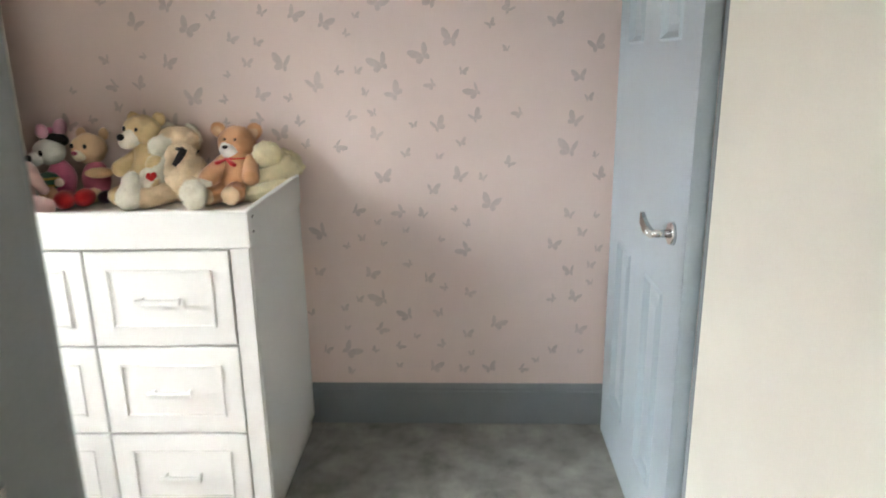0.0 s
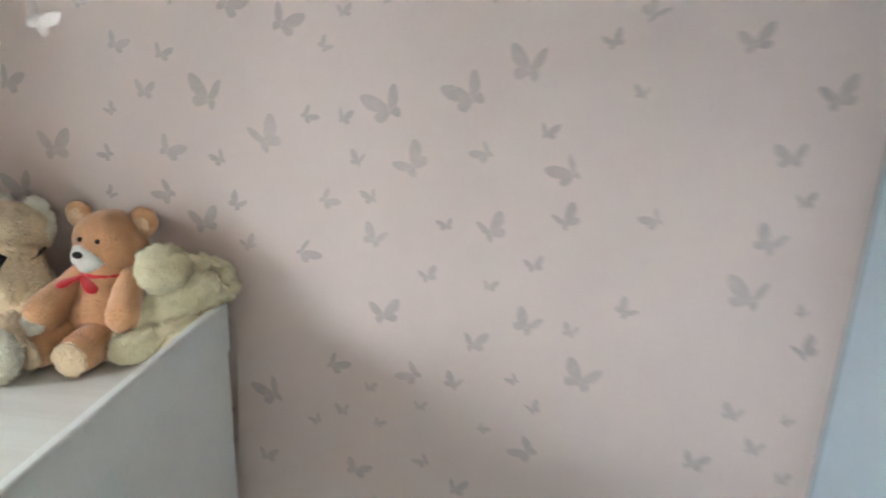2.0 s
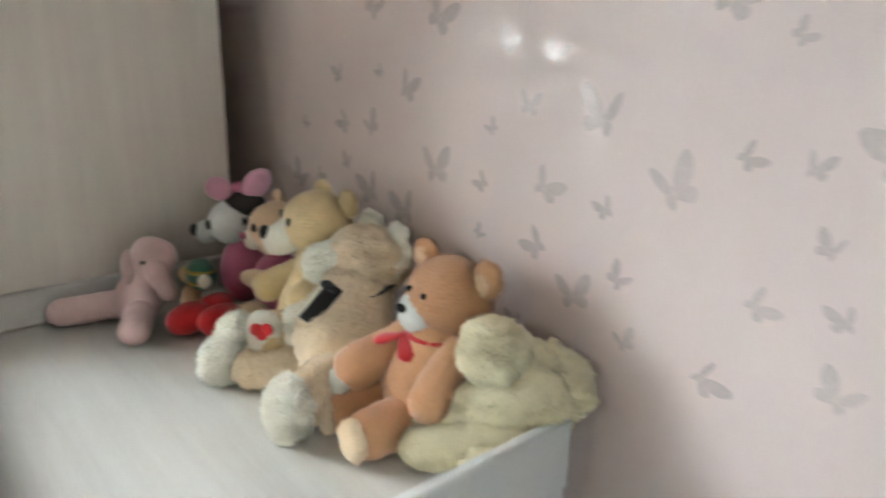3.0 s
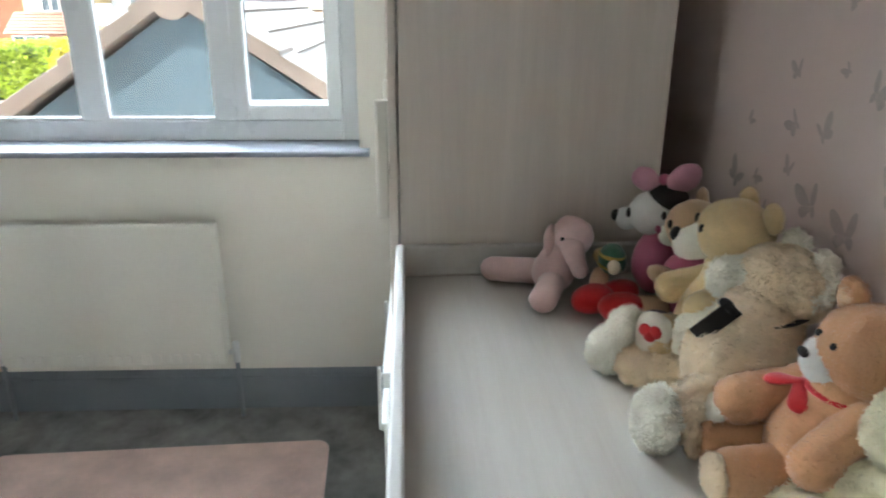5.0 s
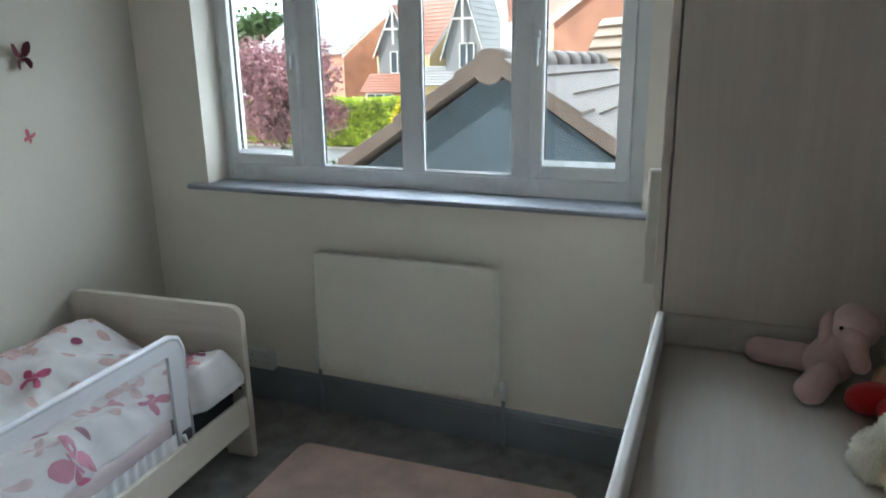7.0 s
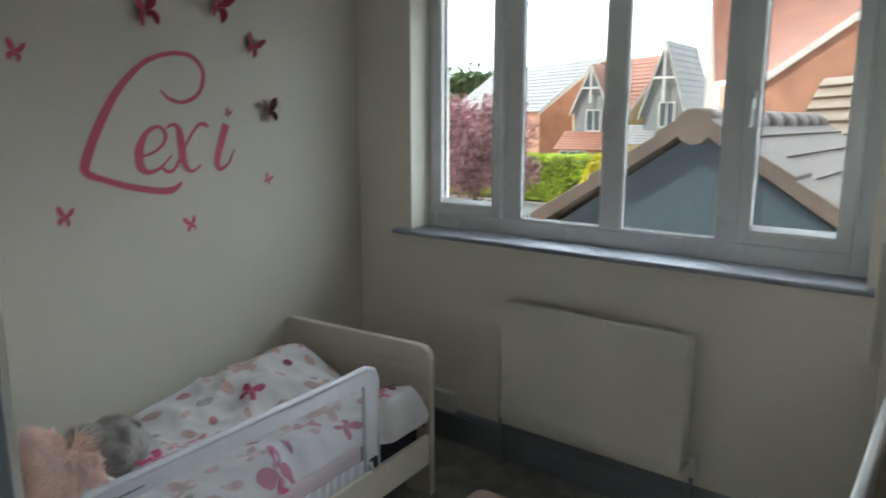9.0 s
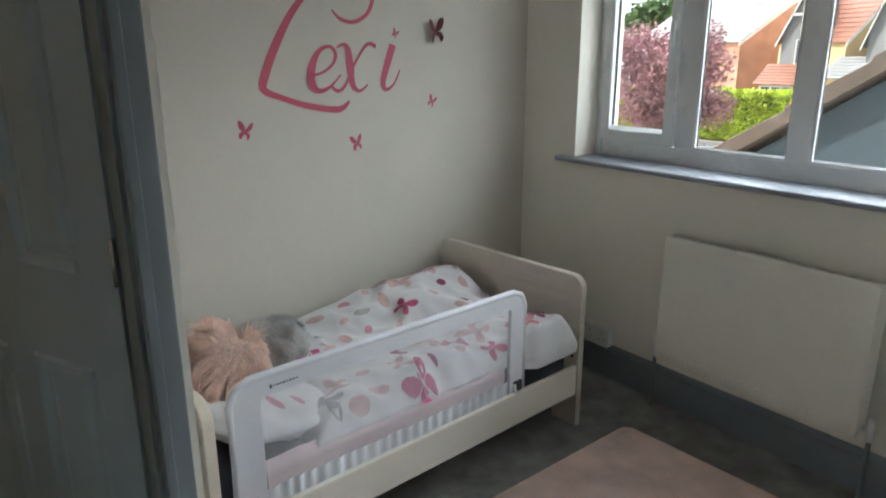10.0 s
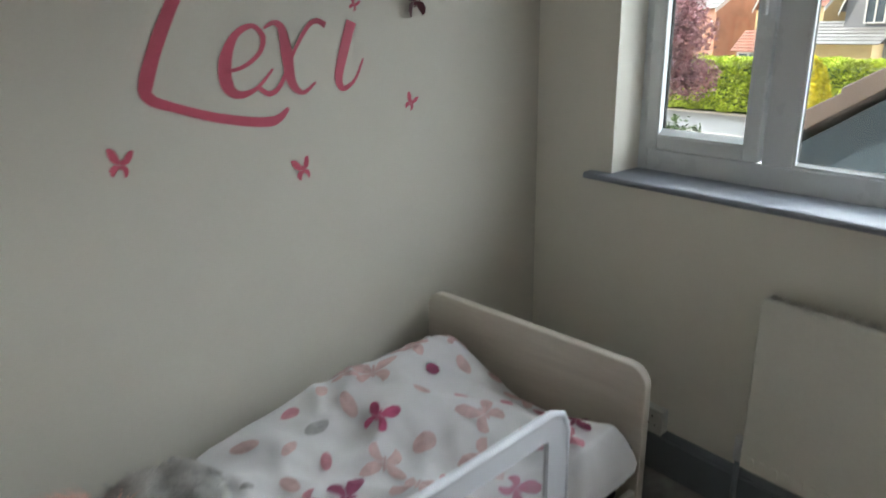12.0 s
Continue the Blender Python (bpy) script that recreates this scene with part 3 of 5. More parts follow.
# ---------------------------------------------------------------- wardrobe
robe = thing("wardrobe", "tall pale wood-grain wardrobe with white lower doors", "wardrobe")
RX0, RX1, RF, RB, RH = 0.10, 0.884, -0.645, -0.116, 1.98
part("side_panel", one_box(RX1 - 0.018, RX1, RF, RB, 0.0, RH, 0.001), M_OAKZ, robe, "pale wood-grain side panel")
part("side_panel", one_box(RX0, RX0 + 0.018, RF, RB, 0.0, RH, 0.001), M_OAKZ, robe)
part("back_panel", one_box(RX0 + 0.018, RX1 - 0.018, RB - 0.006, RB, 0.0, RH), M_OAKZ, robe)
part("top_panel", one_box(RX0 + 0.018, RX1 - 0.018, RF, RB - 0.006, RH - 0.018, RH), M_OAKZ, robe)
part("plinth", one_box(RX0 + 0.018, RX1 - 0.018, RF + 0.03, RF + 0.046, 0.0, 0.07), M_WHITE, robe)
for x0, x1, hx in ((RX0 + 0.002, 0.489, 0.455), (0.493, RX1 + 0.001, RX1 - 0.055)):
    d = part("door", one_box(x0, x1, RF - 0.022, RF - 0.004, 0.655, RH - 0.002, 0.003), M_OAKZ, robe, "pale wood-grain wardrobe door")
    bm = bmesh.new()
    box(bm, hx - 0.012, hx + 0.012, RF - 0.050, RF - 0.0215, 0.985, 1.235, 0.006)
    part("door_handle", bm, M_BEDWHITE, d, "long cream bar handle")
    # deeper lower compartment, its doors standing proud of the upper ones
    d = part("lower_door", one_box(x0, x1, RF - 0.047, RF - 0.029, 0.075, 0.640, 0.003), M_WHITE, robe, "white lower wardrobe door standing proud")
    bm = one_box(hx - 0.008, hx + 0.008, RF - 0.062, RF - 0.053, 0.455, 0.622, 0.004)
    for z in (0.475, 0.602):
        cyl(bm, (hx, RF - 0.047, z), (hx, RF - 0.055, z), 0.005, seg=10)
    part("door_handle", bm, M_WHITE, d, "slim white bar handle")
part("lower_body", one_box(RX0 + 0.006, RX1 - 0.004, RF - 0.028, RF - 0.001, 0.07, 0.642, 0.002), M_WHITE, robe)

# ---------------------------------------------------------------- child's bed
BL, BW, BH = 1.482, 0.792, 0.613
bed = thing("toddler_bed", "pale cream child's bed with rounded end boards", "bed", (0.418, -2.137, 0.0), 5.2)


def end_board(u):
    """An end panel with rounded top corners and a cut-out that leaves two feet."""
    top = rounded(-BW, 0, 0.30, BH, 0.055, 7, (0, 0, 1, 1))
    pts = [(-BW, 0.0), (-BW + 0.115, 0.0), (-BW + 0.135, 0.125), (-0.135, 0.125), (-0.115, 0.0), (0.0, 0.0)] + top[2:]
    bm = bmesh.new()
    prism(bm, pts, 0, u, u + 0.030, 0.003)
    return bm


part("footboard", end_board(0.0), M_BEDWOOD, bed, "rounded pale wood-effect footboard")
part("headboard", end_board(BL - 0.030), M_BEDWOOD, bed)
for v in (-0.022, -BW + 0.004):
    part("side_rail", one_box(0.031, BL - 0.031, v, v + 0.018, 0.135, 0.258, 0.003), M_BEDWHITE, bed)
part("centre_support", one_box(0.031, BL - 0.031, -BW / 2 - 0.015, -BW / 2 + 0.015, 0.15, 0.185), M_BEDWOOD, bed)
for i in range(11):
    u = 0.06 + i * (BL - 0.16) / 10
    part("slat", one_box(u, u + 0.05, -BW + 0.023, -0.023, 0.186, 0.2, 0.002), M_BEDWOOD, bed)
for z in (0.29, 0.2):
    bm = bmesh.new()
    cyl(bm, (0.0302, -0.03, z + 0.09), (0.0312, -0.03, z + 0.09), 0.006, seg=14)
    part("bolt_hole", bm, M_BLACK, bed)
bm = one_box(0.034, BL - 0.034, -BW + 0.028, -0.045, 0.201, 0.345, 0.035, 3)
mattress = tagged(obj("mattress", bm, mat("mattress_slate_cotton", (0.045, 0.047, 0.06), 0.9, vary=0.15, scale=6, fine=300, bump=0.4), True),
                  "thin mattress in a dark slate cotton sheet", "mattress")
mattress.matrix_world = bed.matrix_world

# ---------------------------------------------------------------- bedding
M_DUVET = mat("duvet_white_cotton", (0.74, 0.73, 0.75), 0.85, vary=0.03, scale=7, fine=420, bump=0.25, depth=0.002, sheen=0.2)
M_PRINT = [mat("print_" + n, c, 0.85, vary=0.12, scale=30, fine=420, bump=0.2) for n, c in
           (("raspberry", (0.56, 0.11, 0.23)), ("rose", (0.64, 0.29, 0.35)), ("blush", (0.69, 0.49, 0.49)), ("grey", (0.46, 0.45, 0.46)), ("plum", (0.34, 0.09, 0.17)))]
M_PEACH = mat("fur_peach", (0.90, 0.575, 0.475), 0.95, vary=0.18, scale=12, fine=160, bump=0.6, sheen=0.5)
M_GREYFUR = mat("fur_grey", (0.56, 0.54, 0.52), 0.95, vary=0.2, scale=12, fine=160, bump=0.6, sheen=0.5)


def duvet_edge(u):
    """Where the quilt ends on the open side: behind the guard, and bulging out past its foot end."""
    k = min(1.0, max(0.0, (0.31 - u) / 0.06))
    return -0.042 + 0.040 * k * k * (3 - 2 * k) + 0.004 * noise.noise(Vector((u * 14, 5, 2)))


def duvet_height(u, v):
    """Height of the quilt over the mattress, in bed coordinates (v runs from 0 to -BW)."""
    e = min((u - 0.035) / 0.09, (1.16 - u) / 0.16, (duvet_edge(u) - v) / (0.075 if u > 0.31 else 0.04), (v + BW - 0.03) / 0.05)
    e = max(0.0, min(1.0, e))
    edge = math.sin(e * math.pi / 2) ** 0.75
    swell = 0.080 * math.exp(-((u - 0.30) / 0.24) ** 2 - ((v + 0.58) / 0.24) ** 2) + 0.022 * math.exp(-((v + 0.62) / 0.16) ** 2)
    swell += 0.045 * math.exp(-((u - 0.14) / 0.13) ** 2 - ((v + 0.09) / 0.13) ** 2)
    fold = 0.042 * noise.noise(Vector((u * 4.2, v * 5.0, 0.3))) + 0.030 * (0.5 - abs(noise.noise(Vector((u * 8, v * 6.5, 4.1)))) * 2) * 0.6
    fold += 0.012 * (0.4 - abs(noise.noise(Vector((u * 15 + v * 6, v * 13, 1.7)))))
    crease = 0.014 * math.sin(13 * (u + 0.7 * v) + 2 * noise.noise(Vector((u * 3, v * 3, 9))))
    return 0.349 + edge * (0.082 + swell + fold + crease * (0.4 + 0.6 * edge))


def heightfield(u0, u1, v0, v1, nu, nv, h, base):
    bm = bmesh.new()
    top = []
    for i in range(nu + 1):
        u = u0 + (u1 - u0) * i / nu
        va = v0(u)
        top.append([bm.verts.new((u, va + (v1 - va) * (j / nv) ** 1.25, h(u, va + (v1 - va) * (j / nv) ** 1.25))) for j in range(nv + 1)])
    low = [[bm.verts.new((p.co.x, p.co.y - (0.006 if j == 0 else 0), base - (0.03 if p.co.x < 0.30 and j < 3 else 0))) for j, p in enumerate(row)] for row in top]
    for i in range(nu):
        for j in range(nv):
            bm.faces.new((top[i][j], top[i + 1][j], top[i + 1][j + 1], top[i][j + 1]))
            bm.faces.new((low[i][j], low[i][j + 1], low[i + 1][j + 1], low[i + 1][j]))
    ring = [(i, 0) for i in range(nu)] + [(nu, j) for j in range(nv)] + [(i, nv) for i in range(nu, 0, -1)] + [(0, j) for j in range(nv, 0, -1)]
    for a, b in zip(ring, ring[1:] + ring[:1]):
        bm.faces.new((top[a[0]][a[1]], low[a[0]][a[1]], low[b[0]][b[1]], top[b[0]][b[1]]))
    bmesh.ops.recalc_face_normals(bm, faces=bm.faces[:])
    return bm


def wing_outline(side):
    """Outline of one butterfly side, in units of its span."""
    up = [(0.03, 0.05), (0.10, 0.20), (0.24, 0.36), (0.40, 0.42), (0.50, 0.38), (0.46, 0.22), (0.36, 0.08), (0.22, 0.0), (0.04, -0.02)]
    low = [(0.04, -0.03), (0.20, -0.02), (0.31, -0.08), (0.36, -0.20), (0.30, -0.32), (0.20, -0.36), (0.16, -0.28), (0.09, -0.16), (0.03, -0.10)]
    return [[(side * x, y) for x, y in w] for w in (up, low)]


def butterfly(bm, place, span, turn, tilt=1.0, sides=(1, -1)):
    """Adds butterfly wings and body; place(a, b) maps flat coordinates to space. tilt narrows the wings as if half folded."""
    c, s = math.cos(turn), math.sin(turn)

    def put(p):
        x, y = p[0] * span * tilt, p[1] * span
        return bm.verts.new(place(x * c - y * s, x * s + y * c))
    for side in sides:
        for w in wing_outline(side):
            rim = [put(p) for p in w]
            mid = put((sum(p[0] for p in w) / len(w), sum(p[1] for p in w) / len(w)))
            for i in range(len(rim)):
                bm.faces.new((mid, rim[i - 1], rim[i]))
    bm.faces.new([put(p) for p in ((-0.025, -0.16), (0.025, -0.16), (0.03, 0.12), (0.0, 0.17), (-0.03, 0.12))])


duvet = thing("duvet", "white cotton duvet printed with pink butterflies and dots", "duvet", (0.418, -2.137, 0.0), 5.2)
part("cover", heightfield(0.036, 1.16, duvet_edge, -BW + 0.030, 96, 64, duvet_height, 0.346), M_DUVET, duvet, smooth=True)
bm = bmesh.new()
prev = None
for i in range(61):
    u = 0.40 + 0.91 * i / 60
    w = 0.006 * noise.noise(Vector((u * 12, 3, 1)))
    cur = [bm.verts.new(p) for p in ((u, -0.0385 + w * 0.1, 0.262), (u, -0.038 + w * 0.1, 0.33), (u, -0.040, 0.350 + w), (u, -0.062, 0.368 + w))]
    if prev:
        for k in range(3):
            bm.faces.new((prev[k], cur[k], cur[k + 1], prev[k + 1]))
    prev = cur
part("side_drop", bm, mat("duvet_blush_edge", (0.70, 0.56, 0.58), 0.85, vary=0.05, scale=9, fine=420, bump=0.25), duvet, "blush underside turned over the bed's edge", smooth=True)
rng = random.Random(7)
spots = []
tries = 0
while len(spots) < 62 and tries < 4000:
    tries += 1
    u, v = rng.uniform(0.07, 1.10), rng.choice((rng.uniform(-BW + 0.08, -0.06), rng.uniform(-0.24, -0.065)))
    if all((u - a) ** 2 + (v - b) ** 2 > 0.088 ** 2 for a, b in spots):
        spots.append((u, v))
prints = {k: bmesh.new() for k in range(5)}
for n, (u, v) in enumerate(spots):
    def on_quilt(a, b, u=u, v=v):
        return (u + a, v + b, duvet_height(min(1.155, max(0.04, u + a)), min(duvet_edge(u) - 0.004, max(-BW + 0.035, v + b))) + 0.0050)
    k = rng.choice((0, 0, 1, 1, 2, 2, 2, 3, 4))
    turn = rng.uniform(0, 6.28)
    if n % 5 < 2:
        butterfly(prints[k], on_quilt, rng.uniform(0.085, 0.14), turn)
    else:
        rx, ry = rng.uniform(0.012, 0.040), rng.uniform(0.009, 0.022)
        rim = ([prints[k].verts.new(on_quilt(rx * math.cos(a) * math.cos(turn) - ry * math.sin(a) * math.sin(turn),
                                                          rx * math.cos(a) * math.sin(turn) + ry * math.sin(a) * math.cos(turn)))
                             for a in (2 * math.pi * i / 14 for i in range(14))])
        mid = prints[k].verts.new(on_quilt(0, 0))
        for i in range(14):
            prints[k].faces.new((mid, rim[i - 1], rim[i]))
for k, b in prints.items():
    tagged(part("printed_motif", b, M_PRINT[k], duvet), kind="stuff")


def cushion_shape(bm, c, r, m=None, nz=0.012, seed=0.0, flat=2.6):
    """A soft squarish pillow."""
    t = bmesh.new()
    bmesh.ops.create_uvsphere(t, u_segments=40, v_segments=22, radius=1)
    for v in t.verts:
        p = v.co.copy()
        k = (abs(p.x) ** flat + abs(p.y) ** flat) ** (1 / flat)
        q = (p.x ** 2 + p.y ** 2) ** 0.5
        s = q / k if k > 1e-4 else 1.0
        s = 1 + (s - 1) * (1 - p.z ** 2)
        v.co = Vector((p.x * s * r[0], p.y * s * r[1], p.z * r[2]))
        v.co += p * nz * noise.noise(p * 2.6 + Vector((seed, 0, 0)))
    for f in t.faces:
        f.smooth = True
    return merge(bm, t, Matrix.Translation(c) @ (m or Matrix()))


def pile(src, count, length, seed, width=0.10, lift=0.22, swirl=9.0, stray=0.35, gather=None):
    """Soft locks lying along the faces of src in drifting directions, or combed away from the point gather, as one mesh."""
    r = random.Random(seed)
    src.faces.ensure_lookup_table()
    src.normal_update()
    areas = [f.calc_area() for f in src.faces]
    out = bmesh.new()
    shift = Vector((seed * 3.1, 0, 0))
    for f in r.choices(src.faces[:], weights=areas, k=count):
        w = [r.random() + 0.05 for _ in f.verts]
        p = sum((v.co * b for v, b in zip(f.verts, w)), Vector()) / sum(w)
        n = sum((v.normal * b for v, b in zip(f.verts, w)), Vector()).normalized()
        d = noise.noise_vector(p * swirl + shift) * 1.4 + Vector((r.uniform(-1, 1), r.uniform(-1, 1), r.uniform(-1, 1))) * stray + Vector((0, 0, -0.3))
        if gather:
            d = d * 0.45 + (p - Vector(gather)).normalized() * 1.2
        d = d - n * d.dot(n)
        if d.length < 1e-4:
            continue
        d.normalize()
        ln = length * r.uniform(0.6, 1.2)
        up = lift * ln * r.uniform(0.5, 1.3)
        side = n.cross(d) * length * width * 0.5
        mid = p + d * ln * 0.5 + n * up + side * r.uniform(-1, 1)
        tip = p + d * ln * 0.95 + n * up * r.uniform(0.4, 1.1)
        a, b, c, e, g = [out.verts.new(q) for q in (p - side - n * ln * 0.04, p + side - n * ln * 0.04, mid + side, mid - side, tip)]
        out.faces.new((a, b, c, e))
        out.faces.new((e, c, g))
    return out


def fluffy(name, label, c, r, material, m, count, length, seed, gather=None):
    ob = thing(name, label, "cushion")
    bm = cushion_shape(bmesh.new(), c, r, m, 0.03, seed)
    src = bm.copy()
    part("cover", bm, material, ob, smooth=True)
    f = part("shag", pile(src, count, length, seed, 0.045, 0.24, 13.0, 0.20, gather), material, ob, "long silky shag")
    tagged(f, kind="stuff")
    src.free()
    return ob


fluffy("shaggy_cushion", "peach pink shaggy cushion leaning on the bed pillow", (1.715, -2.490, 0.470), (0.125, 0.125, 0.078), M_PEACH,
       pose(0, 0, 0, 14, 18, 20), 20000, 0.100, 3, (1.635, -2.450, 0.535))
fluffy("shaggy_cushion", "grey shaggy cushion lying behind the peach one", (1.505, -2.570, 0.455), (0.125, 0.125, 0.070), M_GREYFUR,
       pose(0, 0, 0, -8, 14, -12), 18000, 0.040, 5)
pillow = thing("pillow", "white cotton pillow with a faded pink print, at the bed's head", "pillow", (0, 0, 0))
bm = cushion_shape(bmesh.new(), (1.655, -2.440, 0.402), (0.205, 0.330, 0.068), pose(0, 0, 0, 0, -5, 5), 0.025, 2.0)
pillow_top = BVHTree.FromBMesh(bm)
part("cover", bm, M_DUVET, pillow, smooth=True)
rng = random.Random(31)
faded = bmesh.new()
for n in range(15):
    px, py = rng.uniform(1.50, 1.82), rng.uniform(-2.70, -2.17)
    turn, long, wide = rng.uniform(0, 3.14), rng.uniform(0.014, 0.036), rng.uniform(0.010, 0.018)
    rim = []
    for i in range(13):
        a = 2 * math.pi * i / 12
        k = 0.0 if i == 12 else 1.0
        x = px + k * (long * math.cos(a) * math.cos(turn) - wide * math.sin(a) * math.sin(turn))
        y = py + k * (long * math.cos(a) * math.sin(turn) + wide * math.sin(a) * math.cos(turn))
        spot = pillow_top.ray_cast(Vector((x, y, 0.8)), Vector((0, 0, -1)))[0]
        if spot:
            rim.append(spot + Vector((0, 0, 0.0025)))
    if len(rim) == 13:
        vs = [faded.verts.new(p) for p in rim]
        for i in range(12):
            faded.faces.new((vs[12], vs[i], vs[(i + 1) % 12]))
tagged(part("printed_motif", faded, M_PRINT[1], pillow), kind="stuff")

# ---------------------------------------------------------------- bed guard
M_GUARD = mat("guard_white_fabric", (0.68, 0.69, 0.74), 0.75, vary=0.03, scale=5, fine=420, bump=0.25)
M_MESH = mat("guard_white_netting", (0.74, 0.75, 0.80), 0.8, vary=0.03, scale=5, fine=420, bump=0.2, alpha=0.29)
guard = thing("bed_guard", "white mesh bed guard clipped along the bed rail", "bed guard", (0.418, -2.137, 0.0), 5.2)
GU0, GU1, GZ0, GZ1, GV = 0.315, 1.405, 0.235, 0.632, -0.030


def ring_prism(bm, outer, inner, axis, a, b):
    """A flat frame between two outlines with the same count, pushed along an axis."""
    t = bmesh.new()

    def put(p, d):
        q = list(p)
        q.insert(axis, d)
        return t.verts.new(q)
    n = len(outer)
    o0, o1, i0, i1 = ([put(p, d) for p in line] for line, d in ((outer, a), (outer, b), (inner, a), (inner, b)))
    for k in range(n):
        j = (k + 1) % n
        for quad in ((o0[k], o0[j], i0[j], i0[k]), (o1[k], i1[k], i1[j], o1[j]), (o0[k], o1[k], o1[j], o0[j]), (i0[k], i0[j], i1[j], i1[k])):
            t.faces.new(quad)
    bmesh.ops.recalc_face_normals(t, faces=t.faces[:])
    return merge(bm, t)


bm = bmesh.new()
ring_prism(bm, rounded(GU0, GU1, GZ0, GZ1, 0.060, 8, (1, 1, 1, 1)), rounded(GU0 + 0.075, GU1 - 0.085, GZ0 + 0.012, GZ1 - 0.058, 0.012, 8, (1, 1, 1, 1)), 1, GV - 0.007, GV + 0.007)
part("fabric_border", bm, M_GUARD, guard, "white padded fabric border")
bm = bmesh.new()
tube(bm, [(GU0 + 0.004, GV, GZ0 + 0.02), (GU0 + 0.004, GV, GZ1 - 0.06), (GU0 + 0.022, GV, GZ1 - 0.020), (GU0 + 0.06, GV, GZ1 - 0.003),
          (GU1 - 0.06, GV, GZ1 - 0.003), (GU1 - 0.022, GV, GZ1 - 0.020), (GU1 - 0.004, GV, GZ1 - 0.06), (GU1 - 0.004, GV, GZ0 + 0.02)], 0.0105, 10)
part("frame_tube", bm, M_GUARD, guard)
nu, nv = 150, 8
bm = bmesh.new()
rows = []
for j in range(nv + 1):
    z = GZ0 + 0.010 + (GZ1 - 0.062 - GZ0) * j / nv
    row = []
    for i in range(nu + 1):
        u = GU0 + 0.07 + (GU1 - GU0 - 0.15) * i / nu
        low = max(0.0, 1 - j / nv * 2.6)
        k = 0.5 + 0.5 * math.sin(u * 5 + 1)
        row.append(bm.verts.new((u, GV + 0.0030 * low * (0.5 + k) * math.sin(u * 190 + 3 * noise.noise(Vector((u * 9, 0, 0)))), z)))
    rows.append(row)
for a, b in zip(rows, rows[1:]):
    for i in range(nu):
        bm.faces.new((a[i], a[i + 1], b[i + 1], b[i]))
part("netting", bm, M_MESH, guard, "see-through white netting, gathered at the hem", smooth=True)
bm = bmesh.new()
prev = None
for i in range(0, 151):
    u = GU0 + 0.08 + (GU1 - GU0 - 0.16) * i / 150
    y = GV + 0.006 + 0.0028 * math.sin(u * 150 + 3 * noise.noise(Vector((u * 9, 0, 0))))
    cur = (bm.verts.new((u, y, GZ0 + 0.008)), bm.verts.new((u, y - 0.001, GZ0 + 0.072 + 0.006 * noise.noise(Vector((u * 14, 2, 0))))))
    if prev:
        bm.faces.new((prev[0], cur[0], cur[1], prev[1]))
    prev = cur
part("gathered_hem", bm, mat("guard_hem_fabric", (0.70, 0.71, 0.75), 0.8, vary=0.05, scale=30, fine=420, bump=0.3), guard, "gathered white hem", smooth=True)
for u in (GU0 + 0.035, GU1 - 0.035):
    bm = one_box(u - 0.022, u + 0.022, GV - 0.012, GV + 0.013, GZ0 + 0.012, GZ0 + 0.062, 0.006)
    cl = part("clamp", bm, M_DARKPL, guard, "dark plastic hinge clamp")
    bm = bmesh.new()
    tube(bm, [(u + 0.026, GV + 0.016, GZ0 + 0.055), (u + 0.020, GV + 0.020, GZ0 + 0.02), (u - 0.006, GV + 0.020, GZ0 + 0.008), (u - 0.024, GV + 0.018, GZ0 + 0.022)], 0.007, 8)
    part("release_lever", bm, M_PLASTIC, cl, "white release lever")
bm = bmesh.new()
for i in range(9):
    w = (0.012, 0.005, 0.006, 0.005, 0.007, 0.005, 0.006, 0.005, 0.004)[i]
    u = GU1 - 0.115 - i * 0.0095
    box(bm, u - 0.0028, u + 0.0028, GV + 0.0072, GV + 0.0078, GZ1 - 0.036 - w / 2, GZ1 - 0.036 + w / 2)
part("printed_mark", bm, M_DARKPL, guard, "small dark printed lettering too fine to read")

# ---------------------------------------------------------------- wall writing and butterflies above the bed
M_VINYL = mat("pink_vinyl", (0.60, 0.10, 0.16), 0.5, vary=0.06, scale=9, fine=200, bump=0.03)
M_MAROON = mat("maroon_glitter_wing", (0.10, 0.014, 0.025), 0.45, vary=0.2, scale=20, fine=300, bump=0.1)
M_REDWING = mat("red_wing", (0.42, 0.05, 0.075), 0.5, vary=0.15, scale=20, fine=300, bump=0.1)


def stroke(bm, pts, widths, y, n=14):
    """A flat pen stroke through wall points (x, z) with a swelling width."""
    P = [Vector((p[0], 0, p[1])) for p in pts]
    line, wide = [], []
    for i in range(len(P) - 1):
        p0, p1, p2, p3 = P[max(i - 1, 0)], P[i], P[i + 1], P[min(i + 2, len(P) - 1)]
        for k in range(n):
            t = k / n
            line.append(0.5 * ((2 * p1) + (p2 - p0) * t + (2 * p0 - 5 * p1 + 4 * p2 - p3) * t * t + (3 * p1 - p0 - 3 * p2 + p3) * t ** 3))
            f = (i + t) / (len(P) - 1) * (len(widths) - 1)
            a = min(int(f), len(widths) - 2)
            wide.append(widths[a] + (widths[a + 1] - widths[a]) * (f - a))
    prev = None
    for i, p in enumerate(line):
        d = (line[min(i + 1, len(line) - 1)] - line[max(i - 1, 0)])
        d = d.normalized() if d.length > 1e-6 else Vector((1, 0, 0))
        s = Vector((-d.z, 0, d.x)) * wide[i] / 2
        cur = (bm.verts.new((p.x + s.x, y, p.z + s.z)), bm.verts.new((p.x - s.x, y, p.z - s.z)))
        if prev:
            bm.faces.new((prev[0], cur[0], cur[1], prev[1]))
        prev = cur
    return bm


